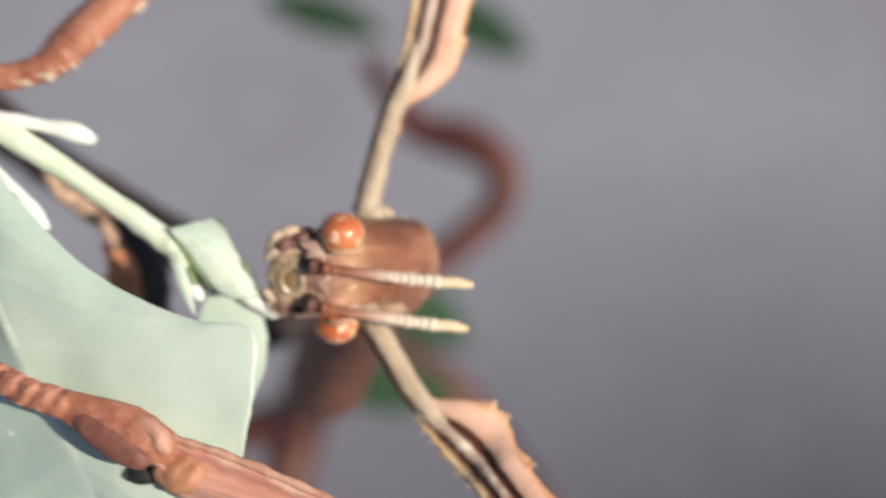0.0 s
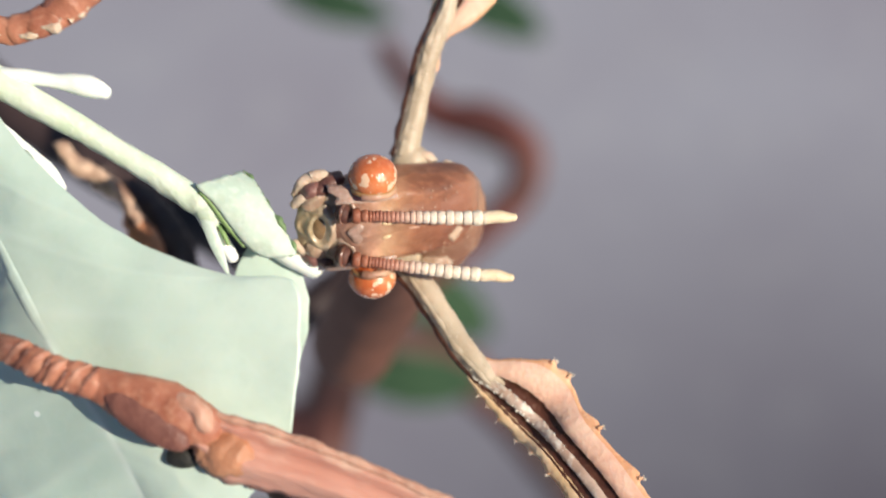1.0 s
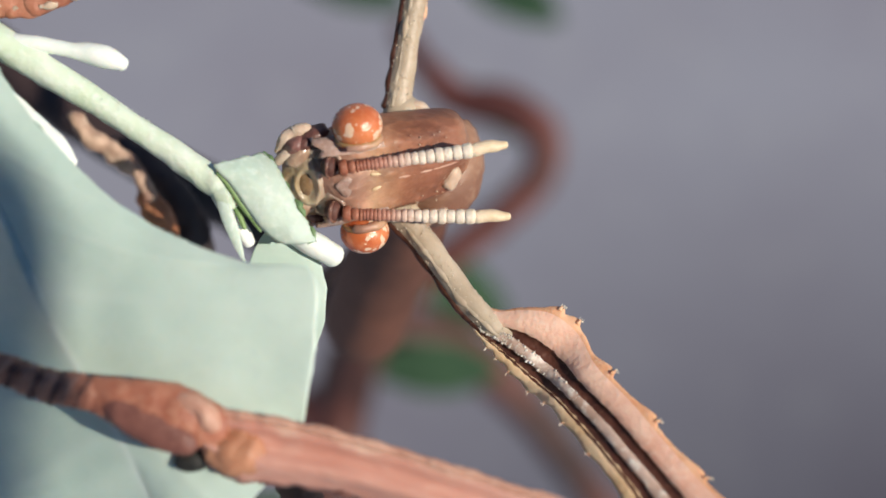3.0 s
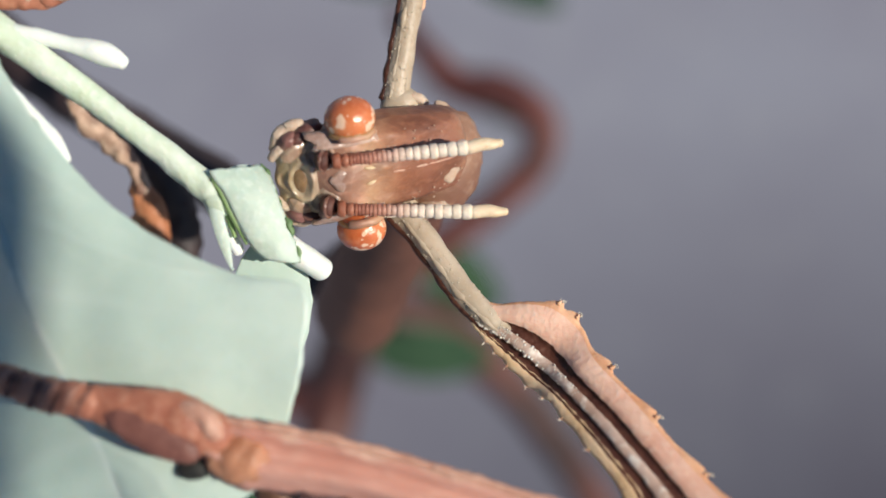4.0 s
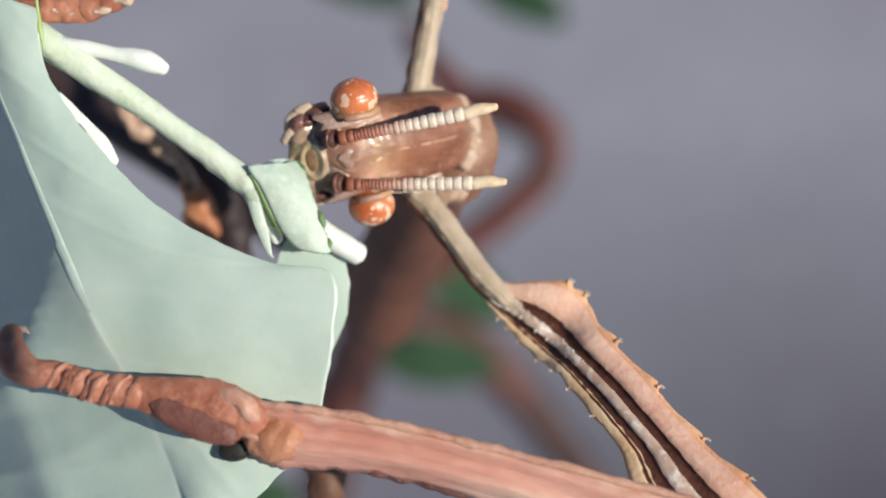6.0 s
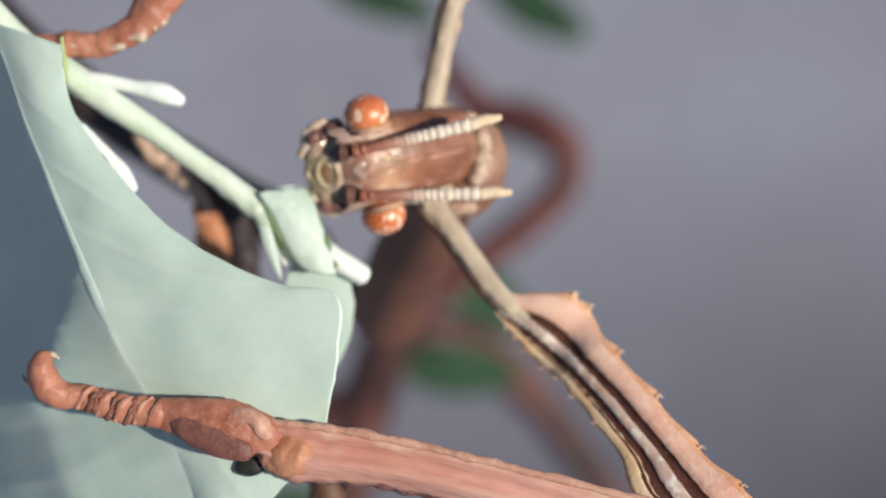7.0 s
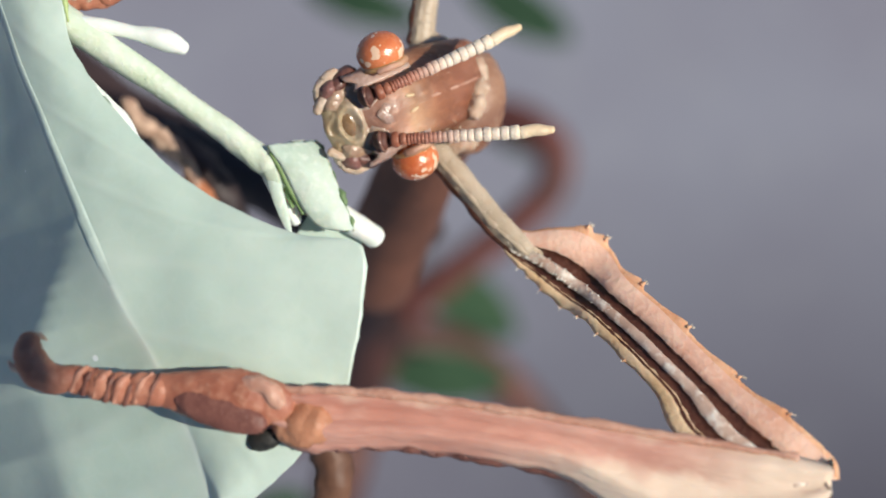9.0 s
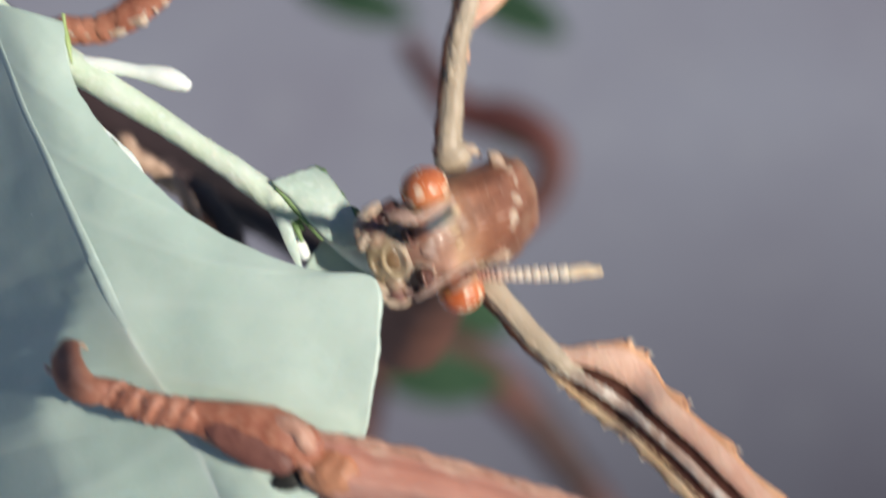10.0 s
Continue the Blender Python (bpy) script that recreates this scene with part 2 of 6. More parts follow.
BACKOCHRE = mat("dry_ochre", (0.10, 0.046, 0.028), (0.17, 0.08, 0.045), 0.6, 150, 900, 0.3)
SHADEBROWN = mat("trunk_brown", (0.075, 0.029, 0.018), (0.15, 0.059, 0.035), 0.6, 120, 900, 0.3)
MOTTLED = mat("mottled_brown", (0.15, 0.065, 0.04), (0.58, 0.40, 0.29), 0.6, 420, 1500, 0.4, c3=(0.66, 0.53, 0.41), mix3=0.5)
BACKLEAF = mat("green_leaf", (0.020, 0.047, 0.026), (0.037, 0.074, 0.040), 0.85, 90, 700, 0.1, 0.12)
GROUND = mat("grey_paving", (0.197, 0.192, 0.234), (0.237, 0.249, 0.295), 0.85, 5, 60, 0.3, 0.3, c3=(0.27, 0.28, 0.31), mix3=0.4)


def dark_patch(m, centre, reach, dark):
    """A soft-edged darker patch mixed into a ground material's colour."""
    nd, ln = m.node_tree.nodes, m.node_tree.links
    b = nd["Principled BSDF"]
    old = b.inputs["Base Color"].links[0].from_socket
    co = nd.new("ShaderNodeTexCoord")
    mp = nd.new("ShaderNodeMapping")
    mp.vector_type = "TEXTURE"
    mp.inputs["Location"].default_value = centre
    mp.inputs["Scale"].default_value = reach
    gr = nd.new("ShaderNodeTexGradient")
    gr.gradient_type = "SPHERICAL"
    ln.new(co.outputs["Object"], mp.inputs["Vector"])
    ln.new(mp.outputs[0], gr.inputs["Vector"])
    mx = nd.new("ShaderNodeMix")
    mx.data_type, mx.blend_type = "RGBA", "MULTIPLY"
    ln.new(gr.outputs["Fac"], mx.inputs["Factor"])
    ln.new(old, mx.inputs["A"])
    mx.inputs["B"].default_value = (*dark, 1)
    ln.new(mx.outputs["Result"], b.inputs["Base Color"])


def eye_material():
    """Glossy orange with scattered cream flecks."""
    m = mat("orange_eye", (0.50, 0.105, 0.030), (0.66, 0.205, 0.075), 0.26, 420, 3000, 0.05, 0.6, 0.25, c3=(0.74, 0.32, 0.15), mix3=0.4, coat=0.45)
    nd, ln = m.node_tree.nodes, m.node_tree.links
    b = nd["Principled BSDF"]
    old = b.inputs["Base Color"].links[0].from_socket
    co = nd.new("ShaderNodeTexCoord")
    warp = nd.new("ShaderNodeTexNoise")
    warp.inputs["Scale"].default_value = 1800
    ln.new(co.outputs["Object"], warp.inputs["Vector"])
    shift = nd.new("ShaderNodeVectorMath")
    shift.operation = "MULTIPLY_ADD"
    shift.inputs[1].default_value = (0.0004, 0.0004, 0.0004)
    ln.new(warp.outputs["Color"], shift.inputs[0])
    ln.new(co.outputs["Object"], shift.inputs[2])
    cells = nd.new("ShaderNodeTexVoronoi")
    cells.inputs["Scale"].default_value = 2000
    ln.new(shift.outputs[0], cells.inputs["Vector"])
    pick = nd.new("ShaderNodeSeparateColor")
    ln.new(cells.outputs["Color"], pick.inputs[0])
    size = nd.new("ShaderNodeMath")
    size.operation = "MULTIPLY_ADD"
    size.inputs[1].default_value, size.inputs[2].default_value = 0.80, -0.18
    # flecks gather in some places and are missing in others
    patch = nd.new("ShaderNodeTexNoise")
    patch.inputs["Scale"].default_value = 520
    ln.new(co.outputs["Object"], patch.inputs["Vector"])
    gather = nd.new("ShaderNodeMath")
    gather.operation = "MULTIPLY"
    ln.new(pick.outputs[0], gather.inputs[0])
    lift = nd.new("ShaderNodeMath")
    lift.operation = "MULTIPLY_ADD"
    lift.inputs[1].default_value, lift.inputs[2].default_value = 3.0, -0.38
    ln.new(patch.outputs["Fac"], lift.inputs[0])
    ln.new(lift.outputs[0], gather.inputs[1])
    ln.new(gather.outputs[0], size.inputs[0])
    ad = nd.new("ShaderNodeMath")
    ad.operation = "SUBTRACT"
    ln.new(size.outputs[0], ad.inputs[0])
    ln.new(cells.outputs["Distance"], ad.inputs[1])
    facet = nd.new("ShaderNodeTexVoronoi")
    facet.inputs["Scale"].default_value = 9000
    ln.new(co.outputs["Object"], facet.inputs["Vector"])
    fb = nd.new("ShaderNodeBump")
    fb.inputs["Strength"].default_value, fb.inputs["Distance"].default_value = 0.35, 0.00005
    ln.new(facet.outputs["Distance"], fb.inputs["Height"])
    ln.new(fb.outputs[0], b.inputs["Normal"])
    ln.new(fb.outputs[0], b.inputs["Coat Normal"])
    b.inputs["Coat Roughness"].default_value = 0.2
    rp = nd.new("ShaderNodeValToRGB")
    rp.color_ramp.elements[0].position, rp.color_ramp.elements[1].position = 0.0, 0.06
    rp.color_ramp.elements[0].color, rp.color_ramp.elements[1].color = (0, 0, 0, 1), (0.9, 0.9, 0.9, 1)
    ln.new(ad.outputs[0], rp.inputs["Fac"])
    mx = nd.new("ShaderNodeMix")
    mx.data_type = "RGBA"
    ln.new(rp.outputs["Color"], mx.inputs["Factor"])
    ln.new(old, mx.inputs["A"])
    mx.inputs["B"].default_value = (0.84, 0.60, 0.42, 1)
    ln.new(mx.outputs["Result"], b.inputs["Base Color"])
    return m


# lowers the tone of the paving softly round one spot
dark_patch(GROUND, (0.17, 0.02, 0), (0.33, 0.205, 0.3), (0.12, 0.115, 0.15))
EYE = eye_material()


def shin_material():
    """Red-brown, turning buff on the lobe below the knee and along the upper edge."""
    m = mat("shin_cuticle", (0.47, 0.205, 0.15), (0.61, 0.32, 0.25), 0.5, 320, 2400, 0.4, 0.4, 0.15, stretch=(0.3, 1, 1), c3=(0.68, 0.44, 0.35), mix3=0.3)
    nd, ln = m.node_tree.nodes, m.node_tree.links
    b = nd["Principled BSDF"]
    old = b.inputs["Base Color"].links[0].from_socket
    co = nd.new("ShaderNodeTexCoord")
    sp = nd.new("ShaderNodeSeparateXYZ")
    ln.new(co.outputs["Object"], sp.inputs[0])
    nz = nd.new("ShaderNodeTexNoise")
    nz.inputs["Scale"].default_value = 420
    ln.new(co.outputs["Object"], nz.inputs["Vector"])

    def ramp(axis, lo, hi):
        w = nd.new("ShaderNodeMath")
        w.operation = "MULTIPLY_ADD"
        w.inputs[1].default_value = 0.0022
        ln.new(nz.outputs["Fac"], w.inputs[0])
        ln.new(sp.outputs[axis], w.inputs[2])
        r = nd.new("ShaderNodeMapRange")
        r.interpolation_type = "SMOOTHSTEP"
        r.inputs["From Min"].default_value, r.inputs["From Max"].default_value = lo * MM, hi * MM
        ln.new(w.outputs[0], r.inputs["Value"])
        return r.outputs[0]

    both = nd.new("ShaderNodeMath")
    both.operation = "MULTIPLY"
    ln.new(ramp("Y", 0.9, -0.6), both.inputs[0])
    ln.new(ramp("X", 11, 19), both.inputs[1])
    top = nd.new("ShaderNodeMath")
    top.operation = "MULTIPLY_ADD"
    top.inputs[1].default_value = 0.55
    top.use_clamp = True
    ln.new(ramp("Y", 1.75, 2.5), top.inputs[0])
    knee = nd.new("ShaderNodeMath")
    knee.operation = "MAXIMUM"
    ln.new(both.outputs[0], knee.inputs[0])
    ln.new(ramp("X", 21, 29), knee.inputs[1])
    ln.new(knee.outputs[0], top.inputs[2])
    mx = nd.new("ShaderNodeMix")
    mx.data_type = "RGBA"
    ln.new(top.outputs[0], mx.inputs["Factor"])
    ln.new(old, mx.inputs["A"])
    mx.inputs["B"].default_value = (0.76, 0.60, 0.47, 1)
    ln.new(mx.outputs["Result"], b.inputs["Base Color"])
    return m


SHIN = shin_material()
SKULL = along_x(mat("skull_cuticle", (0.58, 0.53, 0.48), (1, 1, 1), 0.46, 480, 2200, 0.3, 0.45, 0.3, stretch=(0.6, 1, 1), c3=(1.3, 1.35, 1.3), mix3=0.5, coat=0.06),
                [(-3, (0.382, 0.204, 0.153)), (-0.9, (0.445, 0.252, 0.189)), (0.0, (0.498, 0.281, 0.198)), (0.7, (0.505, 0.305, 0.190)), (1.5, (0.420, 0.220, 0.130)), (2.6, (0.318, 0.132, 0.073)), (4.6, (0.272, 0.107, 0.063)), (6.4, (0.285, 0.12, 0.072)), (7.4, (0.36, 0.19, 0.12))])
MASK = along_x(mat("face_mask", (0.66, 0.62, 0.58), (1, 1, 1), 0.28, 600, 2600, 0.25, 0.55, 0.3, c3=(1.3, 1.3, 1.25), mix3=0.4, coat=0.5),
               [(-4, (0.40, 0.30, 0.18)), (-3.2, (0.54, 0.43, 0.28)), (-2.5, (0.56, 0.44, 0.33)), (-1.9, (0.52, 0.39, 0.32)), (-0.9, (0.50, 0.345, 0.28))])
ANTENNA = along_x(mat("antenna_cuticle", (0.82, 0.82, 0.82), (0.98, 0.98, 0.98), 0.45, 700, 4500, 0.25, 0.45, 0.15, c3=(1, 1, 1)),
                  [(0, (0.27, 0.085, 0.045)), (0.9, (0.42, 0.165, 0.10)), (1.3, (0.36, 0.13, 0.085)), (2.6, (0.50, 0.235, 0.17)), (3.5, (0.72, 0.48, 0.38)),
                   (4.5, (0.88, 0.71, 0.57)), (7.3, (0.91, 0.78, 0.63)), (8.0, (0.88, 0.70, 0.49)), (9.8, (0.85, 0.64, 0.40))])


# ---- building helpers; all meshes are made in millimetres ----
def part(name, bm, materials, parent=None, label="", origin=(0, 0, 0)):
    """Link a bmesh as one mesh object, its points given round origin, under a parent."""
    bmesh.ops.recalc_face_normals(bm, faces=bm.faces)
    for v in bm.verts:
        v.co = (v.co - Vector(origin)) * MM
    me = bpy.data.meshes.new(name)
    bm.to_mesh(me)
    bm.free()
    for f in me.polygons:
        f.use_smooth = True
    for m in materials if isinstance(materials, (list, tuple)) else [materials]:
        me.materials.append(m)
    ob = new(name, me)
    if parent:
        ob.parent = parent
    if label:
        ob["label"] = label
    return ob


def smooth_path(pts, per=6):
    """Catmull-Rom through rows of numbers of any width."""
    p = [np.array(q, float) for q in pts]
    p = [2 * p[0] - p[1]] + p + [2 * p[-1] - p[-2]]
    out = []
    for i in range(1, len(p) - 2):
        a, b, c, d = p[i - 1:i + 3]
        for k in range(per):
            t = k / per
            out.append(0.5 * (2 * b + (c - a) * t + (2 * a - 5 * b + 4 * c - d) * t * t + (3 * b - a - 3 * c + d) * t ** 3))
    return out + [p[-2]]


def tube(bm, pts, per=6, n=14, flat=1.0, up=(0, 0, 1), rough=0.0, mi=0, seed=0, tip=True):
    """A round-ended limb through rows of (place, radius); flat squashes it along up; rough roughens its skin."""
    rows = smooth_path([(*p, r) for p, r in pts], per)
    c = [Vector(r[:3]) for r in rows]
    rad = [max(0.02, r[3]) for r in rows]
    up = Vector(up)
    if tip:
        d0, d1 = (c[0] - c[1]).normalized(), (c[-1] - c[-2]).normalized()
        r0, r1 = rad[0], rad[-1]
        k = [(0.95, 0.3), (0.75, 0.66), (0.4, 0.92)]
        c = [c[0] + d0 * r0 * a * 0.8 for a, _ in k] + c + [c[-1] + d1 * r1 * a * 0.8 for a, _ in reversed(k)]
        rad = [r0 * s for _, s in k] + rad + [r1 * s for _, s in reversed(k)]
    rings = []
    for i, (p, r) in enumerate(zip(c, rad)):
        t = (c[min(i + 1, len(c) - 1)] - c[max(i - 1, 0)]).normalized()
        y = up.cross(t)
        y = y.normalized() if y.length > 1e-4 else Vector((1, 0, 0))
        z = t.cross(y)
        ring = []
        for k in range(n):
            a = 2 * math.pi * k / n
            q = p + y * math.cos(a) * r + z * math.sin(a) * r * flat
            if rough:
                q += (q - p).normalized() * rough * noise.noise(q * 1.3 + Vector((seed, 0, 0)))
            ring.append(bm.verts.new(q))
        rings.append(ring)
    for a, b in zip(rings, rings[1:]):
        for k in range(n):
            bm.faces.new((a[k], a[(k + 1) % n], b[(k + 1) % n], b[k])).material_index = mi
    for ring in (rings[0], rings[-1]):
        bm.faces.new(ring).material_index = mi


def blob(bm, c, r, turn=(0, 0, 0), n=14, m=9, rough=0.0, mi=0, power=1.0):
    """An ellipsoid of radii r at c, turned by degrees; power under 1 makes it boxier."""
    e = Euler([radians(a) for a in turn]).to_matrix()
    s = lambda v: math.copysign(abs(v) ** power, v)
    rings = []
    for j in range(1, m):
        th = math.pi * j / m
        ring = []
        for k in range(n):
            a = 2 * math.pi * k / n
            q = Vector((s(math.cos(th)) * r[0], s(math.sin(th)) * s(math.cos(a)) * r[1], s(math.sin(th)) * s(math.sin(a)) * r[2]))
            if rough:
                q *= 1 + rough * noise.noise(q * 1.7 + Vector(c))
            ring.append(bm.verts.new(Vector(c) + e @ q))
        rings.append(ring)
    ends = [bm.verts.new(Vector(c) + e @ Vector((r[0], 0, 0))), bm.verts.new(Vector(c) - e @ Vector((r[0], 0, 0)))]
    for a, b in zip(rings, rings[1:]):
        for k in range(n):
            bm.faces.new((a[k], b[k], b[(k + 1) % n], a[(k + 1) % n])).material_index = mi
    for k in range(n):
        bm.faces.new((rings[0][k], rings[0][(k + 1) % n], ends[0])).material_index = mi
        bm.faces.new((rings[-1][k], ends[1], rings[-1][(k + 1) % n])).material_index = mi


def sheet(bm, grid, thick, mi=0, rim=None):
    """A closed sheet over a grid of points, thickened away from the lens; its rim may have another material."""
    top = [[bm.verts.new(p) for p in row] for row in grid]
    R, C = len(grid), len(grid[0])
    low = []
    for i in range(R):
        row = []
        for j in range(C):
            a = Vector(grid[min(i + 1, R - 1)][j]) - Vector(grid[max(i - 1, 0)][j])
            b = Vector(grid[i][min(j + 1, C - 1)]) - Vector(grid[i][max(j - 1, 0)])
            nrm = a.cross(b)
            nrm = nrm.normalized() if nrm.length > 1e-6 else Vector((0, 0, 1))
            if nrm.z < 0:
                nrm = -nrm
            row.append(bm.verts.new(Vector(grid[i][j]) - nrm * thick))
        low.append(row)
    for i in range(R - 1):
        for j in range(C - 1):
            f1 = bm.faces.new((top[i][j], top[i][j + 1], top[i + 1][j + 1], top[i + 1][j]))
            f2 = bm.faces.new((low[i][j], low[i + 1][j], low[i + 1][j + 1], low[i][j + 1]))
            f1.material_index = f2.material_index = mi
    edge = [(0, j) for j in range(C)] + [(i, C - 1) for i in range(1, R)] + [(R - 1, j) for j in range(C - 2, -1, -1)] + [(i, 0) for i in range(R - 2, 0, -1)]
    for (a, b), (c, d) in zip(edge, edge[1:] + edge[:1]):
        bm.faces.new((top[a][b], low[a][b], low[c][d], top[c][d])).material_index = mi if rim is None else rim


def small_leaf(bm, base, tip, half, bow=0.3, cup=0.25, thick=0.25, up=(0, 0, 1), mi=0, rim=None, sharp=1.0, twist=0.0):
    """An ovate leaf from base to tip, cupped across and bowed along."""
    base, tip = Vector(base), Vector(tip)
    d = tip - base
    t = d.normalized()
    y = Vector(up).cross(t).normalized()
    z = t.cross(y)
    grid = []
    for i in range(15):
        s = i / 14
        w = half * (math.sin(math.pi * min(1, 0.04 + s * 0.96) ** sharp) ** 0.7) + 0.02
        row = []
        for j in range(-5, 6):
            u = math.copysign((0.0, 0.28, 0.55, 0.8, 0.965, 1.0)[abs(j)], j)
            q = base + d * s + y * w * u + z * (bow * math.sin(math.pi * s) - cup * u * u * w) + z * twist * u * w
            q += z * 0.06 * noise.noise(q * 0.9)
            if abs(j) == 5:
                q += y * 0.07 * w * noise.noise(Vector((i * 0.7, j, base.x)))
            row.append(q)
        grid.append(row)
    sheet(bm, grid, thick, mi, rim)


def thing(name, label, category, place, group="", kind=""):
    ob = new(name)
    ob.empty_display_size = 0.005
    ob.matrix_world = place
    return tagged(ob, label, category, group, kind)


# ---- ground ----
bm = bmesh.new()
bmesh.ops.create_grid(bm, x_segments=40, y_segments=40, size=200000)
ground = part("ground", bm, GROUND)
tagged(ground, "plain grey weathered paving, mottled and lit by the sun", "ground", kind="structure")

# ---- the eucalyptus sprig that the insect feeds on ----
SO = (-13.91, 5.16, 2.5)
sprig = thing("eucalyptus_sprig", "pale blue-green eucalyptus sprig with one big leaf and white buds", "plant", st(*SO))

bm = bmesh.new()
tube(bm, [((-33.94, 20.85, 1.50), 1.1), ((-28.07, 14.92, 1.50), 1.0), ((-24.89, 12.89, 1.20), 0.93), ((-20.76, 10.32, 0.80), 0.82), ((-16.62, 7.69, 0.30), 0.72), ((-13.08, 5.20, 0.05), 0.82), ((-12.0, 4.62, -0.10), 0.95), ((-10.9, 4.55, -0.40), 0.85)],
     n=24, rough=0.12)
blob(bm, (-11.70, 4.25, 0.05), (1.35, 0.85, 0.62), (0, 0, -50), rough=0.1, n=24, m=16)
part("stem", bm, TWIG, sprig, "pale green ridged stem", SO)
# waxy grains that roughen its outline
rnd = random.Random(21)
axis = smooth_path([(-28.07, 14.92, 1.50, 1.0), (-24.89, 12.89, 1.20, 0.93), (-20.76, 10.32, 0.80, 0.82), (-16.62, 7.69, 0.30, 0.72), (-13.08, 5.20, 0.00, 0.72)], 20)
bm = bmesh.new()
for k in range(230):
    i = rnd.randrange(len(axis) - 1)
    p, q = Vector(axis[i][:3]), Vector(axis[i + 1][:3])
    d = (q - p).normalized()
    y = Vector((0, 0, 1)).cross(d).normalized()
    ang = radians(rnd.uniform(-25, 205))
    r = axis[i][3]
    size = rnd.uniform(0.018, 0.036)
    blob(bm, p.lerp(q, rnd.random()) + y * r * 0.99 * math.cos(ang) + d.cross(y) * r * 0.99 * math.sin(ang), (size * rnd.uniform(1, 2.2), size, size), (0, 0, -35), n=6, m=4)
tagged(part("wax_bloom", bm, TWIG, sprig, "waxy grains on the stem", SO), kind="stuff")

bm = bmesh.new()
tube(bm, [((-24.38, 12.55, 1.20), 0.5), ((-22.13, 12.31, 1.20), 0.46), ((-20.17, 12.00, 1.00), 0.45), ((-18.93, 11.78, 0.80), 0.66), ((-17.94, 11.49, 0.70), 0.62), ((-17.35, 11.25, 0.60), 0.42)], n=16, rough=0.05)
part("bud", bm, BUD, sprig, "slender white bud", SO)
bm = bmesh.new()
tube(bm, [((-23.12, 9.28, 2.50), 0.3), ((-21.57, 7.56, 2.50), 0.5), ((-20.56, 6.48, 2.50), 0.6), ((-19.82, 5.52, 2.50), 0.42)], n=16, rough=0.05)
part("bud", bm, BUD, sprig, "slender white bud", SO)
bm = bmesh.new()
tube(bm, [((-9.29, 2.89, -1.60), 0.55), ((-7.26, 1.42, -1.80), 0.72), ((-5.65, 0.44, -2.20), 0.70)], n=16, rough=0.06)
part("bud", bm, BUD, sprig, "stubby white bud tip", SO)

# the leaf being eaten: bitten straight along the top, its far side nibbled by the mouth
bm = bmesh.new()
edge_a = [(-12.05, 5.55, 1.00), (-11.75, 5.05, 1.05), (-11.25, 4.30, 0.85), (-10.62, 2.95, 0.60), (-9.88, 1.58, 0.45), (-9.00, 0.70, 0.30), (-7.85, 0.42, 0.20)]
edge_b = [(-9.30, 6.00, -0.70), (-8.72, 5.32, -0.45), (-8.30, 4.30, 0.00), (-7.85, 3.15, 0.15), (-7.45, 2.05, 0.20), (-7.10, 1.15, 0.10), (-6.98, 0.52, 0.10)]
grid = []
for k, r in enumerate(smooth_path([(*a, *b) for a, b in zip(edge_a, edge_b)], 5)):
    a, b = Vector(r[:3]), Vector(r[3:])
    row = []
    for j in range(13):
        g = j / 12
        q = a.lerp(b, g) + Vector((0, 0, 0.36 * math.sin(math.pi * g) ** 0.8))
        q.z += 0.07 * noise.noise(q * 1.1)
        if j == 12:
            q += (b - a).normalized() * 0.08 * noise.noise(Vector((k * 0.8, 2.0, 1.0)))
        if k == 0:
            q.y += 0.12 * noise.noise(Vector((j * 0.6, 5.0, 1.0)))
        row.append(q)
    grid.append(row)
sheet(bm, grid, 0.22, 0, 1)
# the chewed rim along the far side
tube(bm, [(tuple(row[12] + Vector((0.0, 0.0, -0.03 + 0.05 * noise.noise(row[12] * 2.0)))), 0.045 + 0.05 * abs(noise.noise(row[12] * 2.7))) for row in grid], per=2, n=6, rough=0.3, mi=1)
tube(bm, [(tuple(Vector(edge_a[1]) + Vector((-0.1, 0, -0.15))), 0.1), (tuple(Vector(edge_a[2]) + Vector((-0.12, 0, -0.15))), 0.17), (tuple(Vector(edge_a[3]) + Vector((-0.1, 0, -0.15))), 0.17), (tuple(Vector(edge_a[4]) + Vector((-0.1, -0.05, -0.2))), 0.1)], per=5, n=8, mi=2)
NODE = (-11.9, 4.6, 0.0)
eaten_leaf = part("young_leaf", bm, [PAD, NIBBLED, GREEN], sprig, "small young leaf with a bitten edge", NODE)
eaten_leaf.location = [(n - o) * MM for n, o in zip(NODE, SO)]
bm = bmesh.new()
small_leaf(bm, (-11.60, 4.95, 0.10), (-9.35, 5.95, -1.00), 0.60, 0.2, 0.3, 0.35, (0.5, 0.3, 1), 0, 0, 0.8)
part("young_leaf", bm, [YOUNG, YOUNG], sprig, "small upright young leaf", SO)
bm = bmesh.new()
small_leaf(bm, (-12.10, 4.60, 0.10), (-10.45, 0.05, 0.60), 0.36, 0.3, 0.25, 0.3, (-0.1, 0.1, 1), 0, 0, 0.8)
# green strip in the gap to the pad, the gap's shading put into it
tube(bm, [((-11.45, 4.23, -0.10), 0.14), ((-11.0, 3.2, 0.0), 0.2), ((-10.5, 2.0, 0.05), 0.12)], n=8, mi=1)
part("young_leaf", bm, [YOUNG, GREEN], sprig, "narrow folded young leaf with a green strip at its gap", SO)
bm = bmesh.new()
tube(bm, [((-12.00, 3.99, -0.40), 0.5), ((-11.14, 2.45, -0.60), 0.5), ((-10.35, 1.2, -0.80), 0.36)], n=14, rough=0.05)
